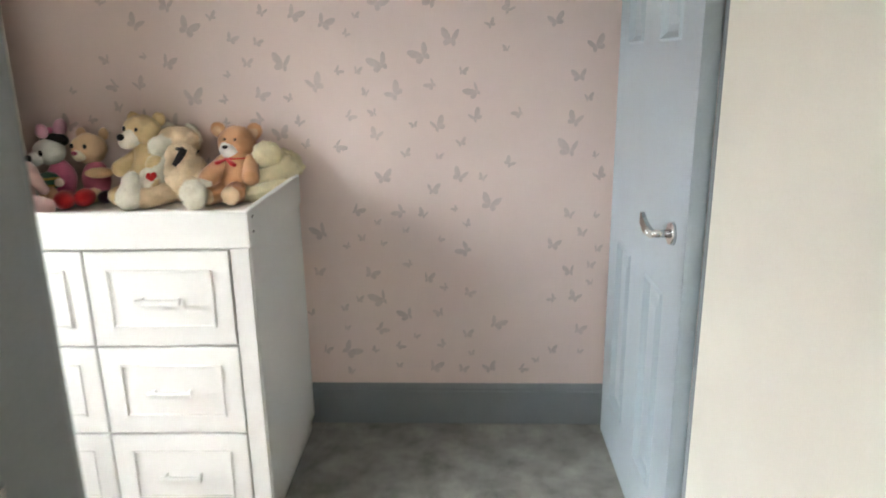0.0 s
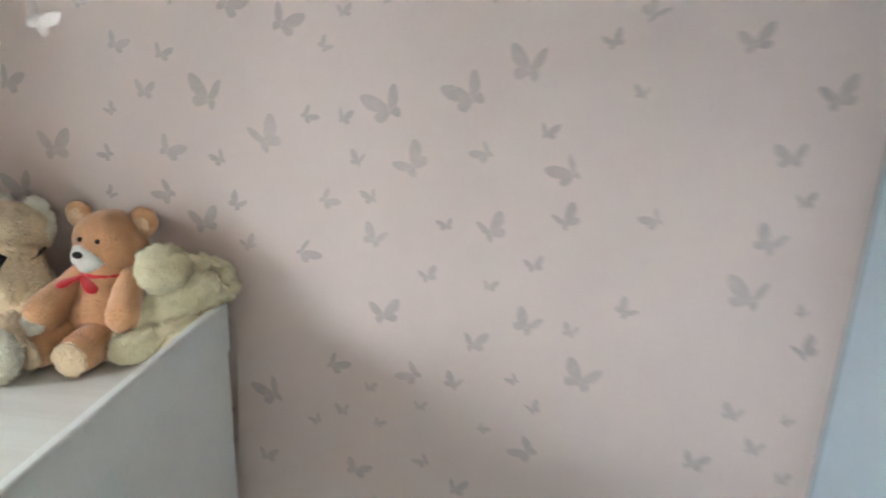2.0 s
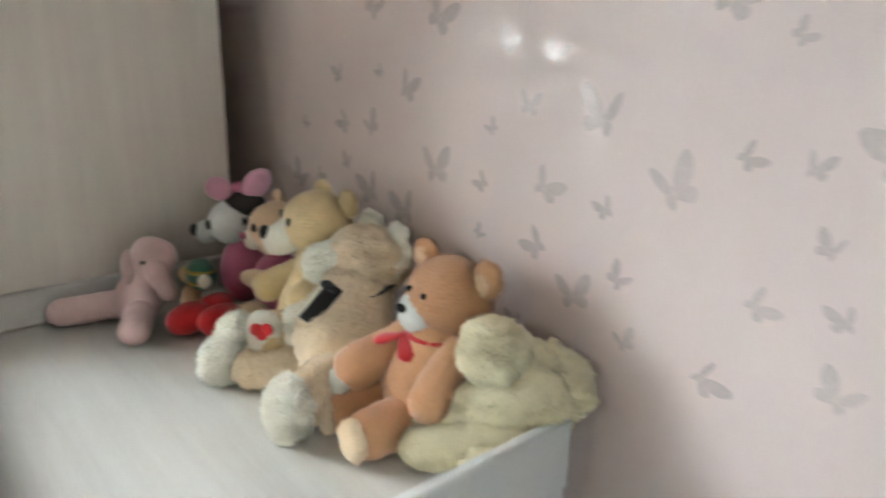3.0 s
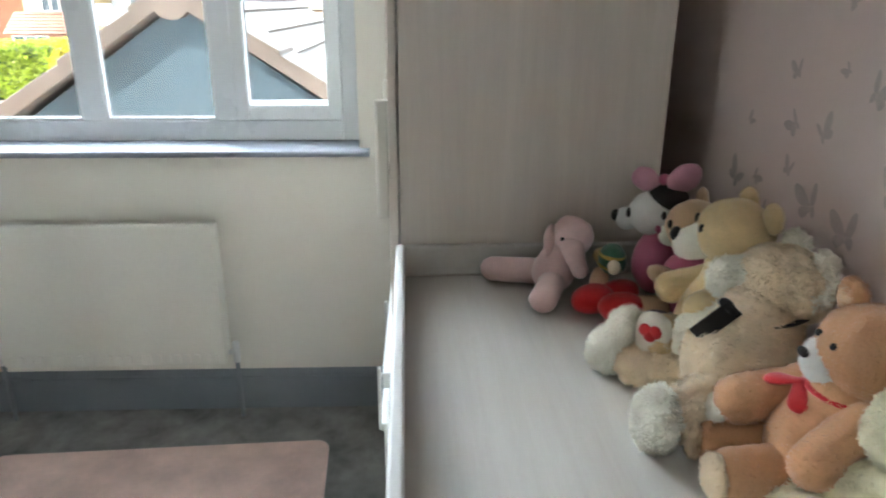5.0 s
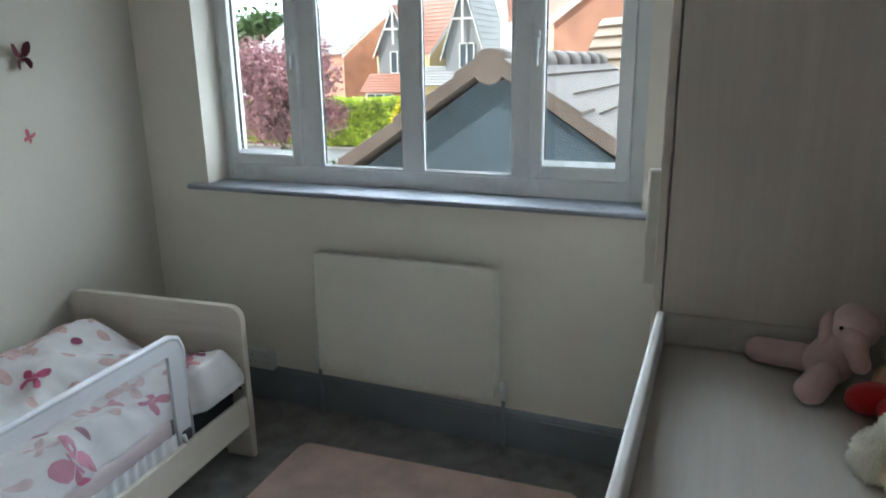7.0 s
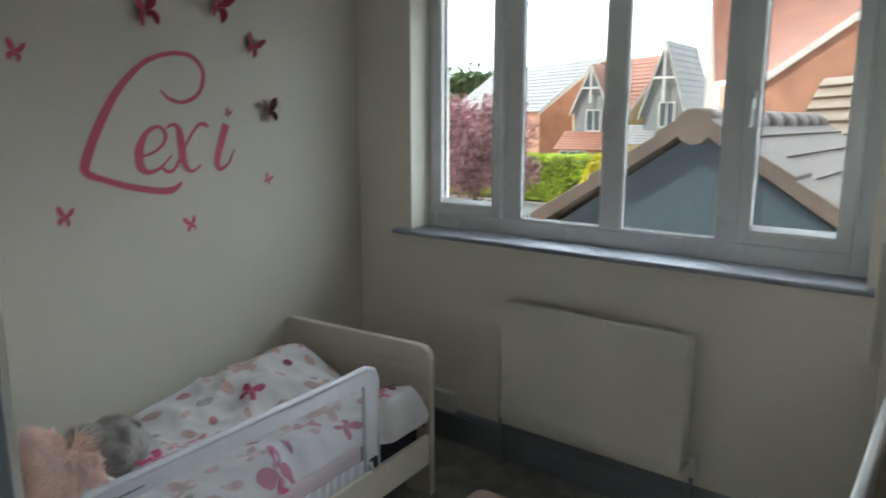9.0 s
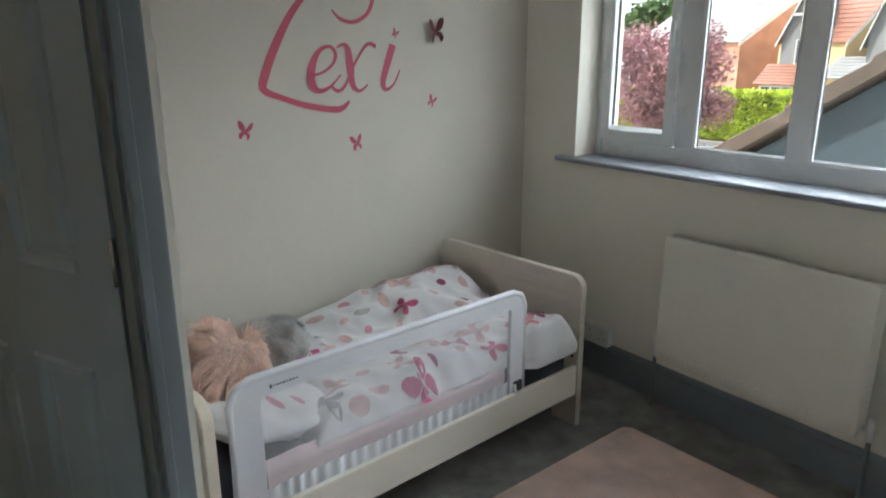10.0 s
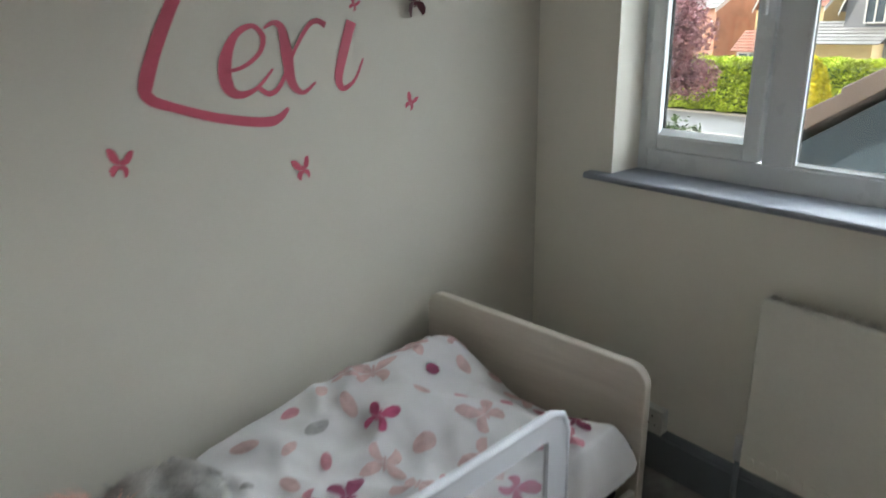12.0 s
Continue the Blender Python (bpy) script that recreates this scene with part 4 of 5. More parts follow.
name_art = thing("wall_lettering", "pink script lettering stuck on the white wall", "wall sticker")
YW = YS + 0.002
part("letter", stroke(bmesh.new(), [(1.009, 1.569), (0.972, 1.536), (0.912, 1.528), (0.850, 1.566), (0.829, 1.641), (0.877, 1.696), (0.967, 1.699), (1.066, 1.659),
                                    (1.165, 1.562), (1.243, 1.436), (1.294, 1.322), (1.294, 1.282), (1.239, 1.256), (1.122, 1.219), (0.997, 1.201), (0.945, 1.232)],
                      [0.006, 0.014, 0.015, 0.016, 0.018, 0.018, 0.016, 0.018, 0.026, 0.032, 0.034, 0.028, 0.022, 0.024, 0.026, 0.008], YW), M_VINYL, name_art)
part("letter", stroke(bmesh.new(), [(1.113, 1.330), (1.059, 1.341), (1.013, 1.373), (1.001, 1.412), (1.028, 1.437), (1.073, 1.415), (1.104, 1.356), (1.105, 1.298),
                                    (1.077, 1.274), (1.029, 1.287), (0.978, 1.335)],
                      [0.008, 0.010, 0.012, 0.016, 0.012, 0.018, 0.034, 0.034, 0.020, 0.010, 0.006], YW + 0.0004), M_VINYL, name_art)
bm = stroke(bmesh.new(), [(0.996, 1.431), (0.968, 1.444), (0.947, 1.427), (0.939, 1.368), (0.931, 1.295), (0.900, 1.268), (0.860, 1.293)],
            [0.006, 0.012, 0.024, 0.034, 0.026, 0.012, 0.006], YW + 0.0008)
stroke(bm, [(0.821, 1.436), (0.847, 1.447), (0.876, 1.431), (0.921, 1.368), (0.963, 1.292), (0.996, 1.271), (1.024, 1.288)],
       [0.016, 0.014, 0.012, 0.010, 0.012, 0.014, 0.012], YW + 0.0012)
part("letter", bm, M_VINYL, name_art)
part("letter", stroke(bmesh.new(), [(0.740, 1.445), (0.770, 1.366), (0.790, 1.299), (0.777, 1.270), (0.739, 1.291), (0.707, 1.349)],
                      [0.032, 0.030, 0.026, 0.016, 0.009, 0.006], YW + 0.0002), M_VINYL, name_art)


def wall_butterfly(x, z, span, turn, material, label, fold=0.0, tilt=0.8):
    """A butterfly on the white wall; fold lifts the wings off the wall."""
    bm = bmesh.new()
    for side in (1, -1):
        butterfly(bm, lambda a, b: (x + a, YS + 0.0016 + fold * abs(a) + (0.002 if fold else 0), z + b), span, radians(turn), tilt * (1 if side == 1 else 0.75), (side,))
    if fold:
        cyl(bm, (x, YS + 0.0, z), (x, YS + 0.006, z), 0.004, seg=8)
    ob = obj("wall_butterfly", bm, material)
    return tagged(ob, label, "wall sticker", "butterflies round the lettering")


FLAT, DARK = "small flat pink butterfly sticker on the white wall", "dark maroon butterfly with raised wings on the white wall"
for x, z, s, a in ((1.377, 1.139, 0.085, 12), (0.918, 1.064, 0.080, -10), (0.547, 1.213, 0.062, 28), (0.727, 1.487, 0.045, 30), (1.475, 1.667, 0.085, 14), (1.645, 1.612, 0.07, -20)):
    wall_butterfly(x, z, s, a, M_VINYL, FLAT)
wall_butterfly(0.596, 1.752, 0.115, 24, M_REDWING, "red butterfly with half-raised wings on the white wall", 0.5)
wall_butterfly(0.744, 1.893, 0.165, 14, M_REDWING, "large dark red butterfly with raised wings", 0.6)
wall_butterfly(1.042, 1.845, 0.16, -12, M_REDWING, "large red butterfly with raised wings", 0.5)
wall_butterfly(0.529, 1.500, 0.125, -8, M_MAROON, DARK, 0.6)
wall_butterfly(0.500, 2.008, 0.085, 20, M_MAROON, DARK, 0.6)

# ---------------------------------------------------------------- silver butterflies printed on the wallpaper
def printed_wings(bm, x, z, span, turn, side, width):
    """One side of a printed butterfly: a broad fore wing, a small hind wing and half the body."""
    fore = [(0.0, 0.02), (0.10, 0.20), (0.26, 0.36), (0.44, 0.44), (0.53, 0.40), (0.52, 0.26), (0.45, 0.10), (0.30, -0.02), (0.02, -0.05)]
    hind = [(0.02, -0.05), (0.30, -0.03), (0.38, -0.10), (0.36, -0.20), (0.26, -0.28), (0.14, -0.24), (0.0, -0.14)]
    c, s = math.cos(turn), math.sin(turn)
    for wing in (fore, hind):
        rim = []
        for a, b in wing:
            a, b = side * a * span * width, b * span
            rim.append(bm.verts.new((x + a * c - b * s, -0.0012, z + a * s + b * c)))
        mid = bm.verts.new(sum((v.co for v in rim), Vector()) / len(rim))
        for i in range(len(rim)):
            bm.faces.new((mid, rim[i - 1], rim[i]))


bm = bmesh.new()
rng = random.Random(21)
pts = []
tries = 0
while len(pts) < 330 and tries < 30000:
    tries += 1
    x, z = rng.uniform(0.92, XE - 0.05), rng.uniform(0.18, 2.36)
    s = rng.choice((0.030, 0.038, 0.045, 0.055, 0.065, 0.080))
    if noise.noise(Vector((x * 2.6, z * 2.6, 7.0))) < rng.uniform(-0.45, 0.15):
        continue
    if all((x - a) ** 2 + (z - b) ** 2 > (0.44 * (s + c) + 0.028) ** 2 for a, b, c in pts):
        pts.append((x, z, s))
        turn, wide, thin = rng.uniform(-0.9, 0.9), rng.uniform(0.85, 1.15), rng.uniform(0.35, 0.8)
        for side, width in ((1, wide), (-1, thin)) if rng.random() < 0.5 else ((1, thin), (-1, wide)):
            printed_wings(bm, x, z, s * 0.98, turn, side, width)
tagged(obj("wallpaper_print", bm, M_FOIL), "silver foil butterflies printed on the pink wallpaper", "wallpaper", kind="stuff")

# ---------------------------------------------------------------- soft toys on the chest
ZT = 0.880


def plush_mat(name, color, sheen=0.5):
    return mat(name, color, 0.95, vary=0.06, scale=24, fine=420, bump=0.4, depth=0.002, sheen=sheen)


P_BROWN = plush_mat("plush_ginger", (0.72, 0.38, 0.19))
P_BEIGE = plush_mat("plush_beige", (0.95, 0.75, 0.52))
P_HONEY = plush_mat("plush_honey", (0.82, 0.61, 0.32))
P_CREAM = plush_mat("plush_cream", (0.90, 0.80, 0.55))
P_PALE = plush_mat("plush_ivory", (0.97, 0.90, 0.77))
P_TAN = plush_mat("plush_tan", (0.80, 0.55, 0.34))
P_PINK = plush_mat("plush_pink", (0.84, 0.585, 0.56))
P_HOT = plush_mat("plush_rose_pink", (0.68, 0.18, 0.30))
P_BOW = plush_mat("satin_pink", (0.74, 0.36, 0.47))
P_RED = plush_mat("plush_red", (0.68, 0.025, 0.03))
P_WHITE = plush_mat("plush_white", (0.880, 0.880, 0.845))
P_DARK = mat("plush_black", (0.025, 0.022, 0.022), 0.6, vary=0.1, scale=20, fine=260, bump=0.3)
P_GREEN = plush_mat("knit_green", (0.07, 0.20, 0.13))
P_GOLD = plush_mat("knit_yellow", (0.55, 0.42, 0.10))
P_PLUM = plush_mat("plush_plum", (0.12, 0.045, 0.09))


def plush(name, label, names, blobs, locks=2600, length=0.009, seed=1):
    """One soft toy. names: its parts in order; blobs: (material, centre, radii, turn in degrees); each swells a little unevenly and carries short pile."""
    toy = thing(name, label, "soft toy", (blobs[0][1][0], blobs[0][1][1], ZT), group="soft toys on the chest")
    for n, (part_name, b) in enumerate(zip(names.split(), blobs)):
        material, c, r = b[0], b[1], b[2]
        turn = b[3] if len(b) > 3 else (0, 0, 0)
        me_bm = bmesh.new()
        t = bmesh.new()
        r = (r, r, r) if isinstance(r, (int, float)) else r
        fine = max(r) > 0.018
        bmesh.ops.create_uvsphere(t, u_segments=28 if fine else 14, v_segments=18 if fine else 9, radius=1)
        m = Matrix.Translation(c) @ pose(0, 0, 0, *turn) @ Matrix.Diagonal((*r, 1))
        for v in t.verts:
            p = v.co.copy()
            v.co = p * (1 + (0.06 * noise.noise(p * 1.7 + Vector((n, seed, 0))) + 0.035 * noise.noise(p * 4.5 + Vector((seed, n, 0))) if fine else 0))
        bmesh.ops.transform(t, matrix=m, verts=t.verts)
        for v in t.verts:
            v.co.z = max(v.co.z, ZT + 0.0005)
            v.co.y = min(v.co.y, -0.003)
            v.co.x = max(v.co.x, CX0 + R + 0.002)
        bmesh.ops.recalc_face_normals(t, faces=t.faces[:])
        locksm = None
        if fine and locks and part_name not in ("ribbon", "bow", "ribbon_tail", "scarf", "cap", "stripe", "nose"):
            locksm = pile(t, int(locks * min(1.6, (max(r) / 0.06) ** 2)), length, seed * 50 + n, 0.16, 0.10, 26.0, 0.6)
        for src, sm in ((t, True), (locksm, False)):
            if src is None:
                continue
            made = {v: me_bm.verts.new((v.co.x, min(v.co.y, -0.002), max(v.co.z, ZT + 0.0004))) for v in src.verts}
            for f in src.faces:
                nf = me_bm.faces.new([made[v] for v in f.verts])
                nf.smooth = sm
            src.free()
        bmesh.ops.translate(me_bm, vec=-toy.matrix_world.translation, verts=me_bm.verts[:])
        part(part_name, me_bm, material, toy)
    return toy


def limb_mesh(nodes, flat=1.0, seg=22):
    """A stuffed tube through (point, radius) nodes, rounded at both ends."""
    pts = [Vector(p) for p, _ in nodes]
    rad = [r for _, r in nodes]
    line, radii = [], []
    d0 = (pts[0] - pts[1]).normalized()
    for k in range(6):
        a = math.pi / 2 * (1 - k / 6)
        line.append(pts[0] + d0 * rad[0] * math.sin(a))
        radii.append(max(0.0008, rad[0] * math.cos(a)))
    for i in range(len(pts) - 1):
        for k in range(8):
            u = k / 8
            w = u * u * (3 - 2 * u)
            line.append(pts[i].lerp(pts[i + 1], u))
            radii.append(rad[i] + (rad[i + 1] - rad[i]) * w)
    d1 = (pts[-1] - pts[-2]).normalized()
    for k in range(7):
        a = math.pi / 2 * k / 6
        line.append(pts[-1] + d1 * rad[-1] * math.sin(a))
        radii.append(max(0.0008, rad[-1] * math.cos(a)))
    return tube(bmesh.new(), line, radii, seg, flat)


def stuffed(name, label, parts, seed, fleece=0.0012, pile_length=0.006, pile_count=1500):
    """One soft toy out of stuffed parts: ("ball", centre, radii, turn) ("limb", nodes, flatness) or ("strip", centre, half sizes, turn); fleece: how lumpy its nap is."""
    first = parts[0]
    base = first[3] if first[2] == "ball" else first[3][0][0]
    toy = thing(name, label, "soft toy", (base[0], base[1], ZT), group="soft toys on the chest")
    for n, p in enumerate(parts):
        part_name, material, kind = p[:3]
        if kind == "ball":
            r = (p[4],) * 3 if isinstance(p[4], (int, float)) else p[4]
            turn = p[5] if len(p) > 5 else (0, 0, 0)
            t = ball(bmesh.new(), p[3], r, 44, 30, pose(0, 0, 0, *turn))
            big = max(r)
        elif kind == "strip":
            w, h, ln = p[4]
            t = one_box(-w, w, -h, h, -ln, ln, 0.001)
            bmesh.ops.transform(t, matrix=Matrix.Translation(p[3]) @ pose(0, 0, 0, *p[5]), verts=t.verts)
            big = 0.0
        else:
            t = limb_mesh(p[3], p[4] if len(p) > 4 else 1.0)
            big = max(r for _, r in p[3])
        t.normal_update()
        if big > 0.011 and material not in (P_RED, P_DARK):
            off = Vector((n * 1.7, seed * 2.3, 0))
            for v in t.verts:
                q = v.co
                v.co = q + v.normal * (big * 0.07 * noise.noise(q * 28 + off) + fleece * noise.noise(q * 95 + off) + 0.5 * fleece * noise.noise(q * 210 + off))
        for v in t.verts:
            v.co.z = max(v.co.z, ZT + 0.0005)
            v.co.y = min(v.co.y, -0.003)
            v.co.x = max(v.co.x, CX0 + R + 0.002)
            if v.co.z < 0.949:
                v.co.x = min(v.co.x, 1.738)
        bmesh.ops.recalc_face_normals(t, faces=t.faces[:])
        for f in t.faces:
            f.smooth = True
        if big > 0.016 and material not in (P_RED, P_DARK):
            locks = pile(t, int(pile_count * min(1.6, (big / 0.05) ** 2)), pile_length, seed * 40 + n, 0.13, 0.24, 34.0, 0.7)
            for v in locks.verts:
                v.co.z = max(v.co.z, ZT + 0.0004)
                v.co.y = min(v.co.y, -0.002)
            merge(t, locks)
        bmesh.ops.translate(t, vec=-toy.matrix_world.translation, verts=t.verts[:])
        part(part_name, t, material, toy)
    return toy


stuffed("plush_dog", "cream curly plush dog slumped at the chest's end, long ear hanging", [
    ("body", P_CREAM, "limb", [((1.700, -0.085, 0.990), 0.040), ((1.722, -0.075, 0.940), 0.054)]),
    ("head", P_CREAM, "ball", (1.677, -0.118, 1.014), (0.050, 0.042, 0.043), (0, 18, 30)),
    ("arm", P_CREAM, "limb", [((1.728, -0.095, 0.982), 0.031), ((1.692, -0.132, 0.955), 0.032), ((1.643, -0.166, 0.938), 0.029)]),
    ("leg", P_CREAM, "limb", [((1.712, -0.130, 0.915), 0.033), ((1.655, -0.212, 0.908), 0.026)]),
    ("paw", P_CREAM, "ball", (1.612, -0.192, 0.905), (0.030, 0.026, 0.025)),
    ("ear", P_CREAM, "limb", [((1.722, -0.062, 1.022), 0.012), ((1.748, -0.050, 1.004), 0.020), ((1.762, -0.056, 0.968), 0.021), ((1.764, -0.066, 0.955), 0.012)], 0.45),
    ("tail", P_CREAM, "ball", (1.720, -0.180, 0.903), (0.016, 0.026, 0.022))], 2, 0.0055, 0.011, 3600)
stuffed("teddy_bear", "ginger teddy bear with a pale muzzle and red scarf", [
    ("body", P_BROWN, "limb", [((1.583, -0.128, 1.004), 0.044), ((1.584, -0.150, 0.944), 0.060)]),
    ("head", P_BROWN, "ball", (1.580, -0.113, 1.056), (0.061, 0.055, 0.054), (0, 0, -10)),
    ("muzzle", P_WHITE, "ball", (1.568, -0.152, 1.040), (0.031, 0.026, 0.028)),
    ("nose", P_DARK, "ball", (1.563, -0.178, 1.051), (0.009, 0.005, 0.006)),
    ("eye", P_DARK, "ball", (1.559, -0.162, 1.073), 0.0042), ("eye", P_DARK, "ball", (1.592, -0.164, 1.072), 0.0042),
    ("ear", P_BROWN, "ball", (1.521, -0.104, 1.098), (0.023, 0.012, 0.024), (0, -20, 0)), ("ear", P_BROWN, "ball", (1.634, -0.096, 1.090), (0.025, 0.013, 0.026), (0, 25, 0)),
    ("inner_ear", P_TAN, "ball", (1.520, -0.113, 1.097), (0.014, 0.005, 0.015)), ("inner_ear", P_TAN, "ball", (1.635, -0.107, 1.088), (0.015, 0.005, 0.016)),
    ("arm", P_BROWN, "limb", [((1.540, -0.148, 0.998), 0.025), ((1.520, -0.218, 0.962), 0.031)]), ("paw", P_PALE, "ball", (1.513, -0.242, 0.948), (0.021, 0.012, 0.022), (-30, 0, 0)),
    ("arm", P_BROWN, "limb", [((1.628, -0.140, 0.998), 0.024), ((1.640, -0.190, 0.956), 0.027)]),
    ("leg", P_BROWN, "limb", [((1.594, -0.175, 0.914), 0.033), ((1.600, -0.252, 0.914), 0.032)]), ("paw", P_BEIGE, "ball", (1.601, -0.276, 0.915), (0.027, 0.010, 0.028)),
    ("leg", P_BROWN, "limb", [((1.550, -0.175, 0.911), 0.031), ((1.528, -0.245, 0.910), 0.029)]), ("paw", P_BEIGE, "ball", (1.521, -0.268, 0.911), (0.025, 0.010, 0.026), (0, 0, -14)),
    ("scarf", P_RED, "ball", (1.579, -0.124, 1.012), (0.052, 0.050, 0.010)),
    ("bow", P_RED, "limb", [((1.560, -0.176, 1.012), 0.008), ((1.540, -0.190, 1.004), 0.013)], 0.5), ("bow", P_RED, "limb", [((1.566, -0.176, 1.010), 0.008), ((1.586, -0.186, 0.998), 0.012)], 0.5)], 3, 0.0018, 0.0075, 4200)
stuffed("teddy_bear", "large beige teddy bear with a black ribbon, head bowed", [
    ("body", P_BEIGE, "limb", [((1.405, -0.145, 1.012), 0.054), ((1.422, -0.175, 0.956), 0.076)]),
    ("head", P_BEIGE, "ball", (1.388, -0.112, 1.062), (0.068, 0.055, 0.047), (0, 8, 20)),
    ("muzzle", P_PALE, "limb", [((1.368, -0.138, 1.060), 0.036), ((1.350, -0.168, 1.052), 0.032)]),
    ("ear", P_PALE, "limb", [((1.420, -0.080, 1.100), 0.017), ((1.438, -0.098, 1.068), 0.022)], 0.6), ("ear", P_PALE, "ball", (1.345, -0.078, 1.098), (0.022, 0.013, 0.021)),
    ("leg", P_BEIGE, "limb", [((1.458, -0.200, 0.930), 0.040), ((1.494, -0.285, 0.925), 0.035)]), ("paw", P_PALE, "ball", (1.504, -0.312, 0.926), (0.038, 0.023, 0.042), (-12, 0, 14)),
    ("leg", P_BEIGE, "limb", [((1.395, -0.205, 0.925), 0.036), ((1.340, -0.285, 0.912), 0.032)]), ("paw", P_PALE, "limb", [((1.306, -0.318, 0.916), 0.034), ((1.312, -0.296, 0.968), 0.023)]),
    ("arm", P_BEIGE, "limb", [((1.462, -0.155, 0.990), 0.026), ((1.482, -0.200, 0.958), 0.029)]), ("arm", P_PALE, "limb", [((1.362, -0.175, 1.000), 0.026), ((1.362, -0.225, 0.962), 0.032)]),
    ("ribbon", P_DARK, "ball", (1.402, -0.140, 1.022), (0.060, 0.059, 0.006), (8, -8, 0)),
    ("bow", P_DARK, "limb", [((1.444, -0.205, 1.046), 0.007), ((1.428, -0.208, 1.050), 0.009)], 0.6),
    ("ribbon_tail", P_DARK, "strip", (1.434, -0.221, 1.026), (0.0125, 0.0015, 0.033), (0, 40, 63))], 4, 0.0040, 0.013, 3600)
stuffed("teddy_bear", "honey-coloured teddy bear with a red heart on its foot", [
    ("body", P_HONEY, "limb", [((1.298, -0.140, 1.045), 0.042), ((1.305, -0.160, 0.950), 0.062)]),
    ("head", P_HONEY, "ball", (1.290, -0.142, 1.100), (0.059, 0.054, 0.051), (0, 0, -20)),
    ("muzzle", P_PALE, "limb", [((1.276, -0.178, 1.086), 0.028), ((1.264, -0.196, 1.076), 0.026)]),
    ("nose", P_DARK, "ball", (1.254, -0.216, 1.088), (0.016, 0.008, 0.011), (0, -10, -30)),
    ("eye", P_DARK, "ball", (1.296, -0.195, 1.108), (0.005, 0.004, 0.008)), ("eye", P_DARK, "ball", (1.252, -0.184, 1.112), (0.005, 0.004, 0.008)),
    ("ear", P_HONEY, "ball", (1.333, -0.112, 1.134), (0.021, 0.012, 0.022), (0, 30, 0)), ("ear", P_HONEY, "ball", (1.250, -0.108, 1.138), (0.019, 0.012, 0.020), (0, -30, 0)),
    ("arm", P_HONEY, "limb", [((1.328, -0.135, 1.022), 0.024), ((1.342, -0.198, 0.998), 0.028)]), ("arm", P_HONEY, "limb", [((1.262, -0.145, 1.020), 0.023), ((1.232, -0.205, 0.990), 0.025)]),
    ("leg", P_HONEY, "limb", [((1.315, -0.190, 0.935), 0.038), ((1.342, -0.250, 0.955), 0.036)]),
    ("paw", P_PALE, "ball", (1.352, -0.266, 0.962), (0.030, 0.018, 0.038), (0, 0, 49)),
    ("heart", P_RED, "ball", (1.371, -0.274, 0.979), (0.0090, 0.004, 0.0100), (0, -20, 49)), ("heart", P_RED, "ball", (1.361, -0.286, 0.979), (0.0090, 0.004, 0.0100), (0, 20, 49)), ("heart", P_RED, "ball", (1.366, -0.280, 0.971), (0.0090, 0.004, 0.0090), (0, 45, 49)),
    ("leg", P_HONEY, "limb", [((1.275, -0.185, 0.920), 0.034), ((1.240, -0.250, 0.912), 0.030)])], 5, 0.0016, 0.006, 4200)
plush("plush_cat", "tan plush cat in a rose pink dress", "dress head ear ear muzzle nose eye eye arm leg leg", [
    (P_HOT, (1.112, -0.130, 0.945), (0.042, 0.046, 0.062)), (P_TAN, (1.098, -0.122, 1.045), (0.055, 0.050, 0.050)), (P_TAN, (1.140, -0.100, 1.088), (0.016, 0.010, 0.020)), (P_TAN, (1.066, -0.100, 1.090), (0.016, 0.010, 0.020)),
    (P_PALE, (1.084, -0.160, 1.028), (0.024, 0.018, 0.020)), (P_HOT, (1.078, -0.178, 1.036), (0.010, 0.005, 0.007)), (P_DARK, (1.066, -0.166, 1.058), (0.006, 0.004, 0.008)), (P_DARK, (1.110, -0.170, 1.056), (0.006, 0.004, 0.008)),
    (P_TAN, (1.155, -0.185, 0.975), (0.044, 0.018, 0.017), (0, 0, 20)), (P_TAN, (1.130, -0.200, 0.905), (0.024, 0.040, 0.024)), (P_PLUM, (1.175, -0.200, 0.900), (0.026, 0.030, 0.020))], 1800, 0.006, 6)
plush("plush_mouse", "white-faced plush with a pink bow and red legs", "body head muzzle nose eye cap bow bow knot leg leg leg", [
    (P_HOT, (1.010, -0.150, 0.948), (0.042, 0.046, 0.064)), (P_WHITE, (0.988, -0.160, 1.040), (0.048, 0.044, 0.042)), (P_WHITE, (0.962, -0.200, 1.022), (0.026, 0.022, 0.022)),
    (P_DARK, (0.955, -0.220, 1.026), (0.012, 0.009, 0.012)), (P_DARK, (0.985, -0.204, 1.040), (0.007, 0.005, 0.010)), (P_DARK, (0.995, -0.135, 1.072), (0.044, 0.038, 0.024)),
    (P_BOW, (0.985, -0.178, 1.106), (0.018, 0.032, 0.022), (-24, 0, 20)), (P_BOW, (1.005, -0.112, 1.112), (0.018, 0.036, 0.026), (24, 0, 10)), (P_HOT, (0.990, -0.145, 1.106), 0.011),
    (P_RED, (1.092, -0.290, 0.908), (0.030, 0.044, 0.028), (0, 0, 20)), (P_RED, (1.132, -0.248, 0.908), (0.028, 0.042, 0.028)), (P_RED, (1.062, -0.235, 0.905), (0.028, 0.05, 0.025), (0, 0, 30))], 1600, 0.006, 7)
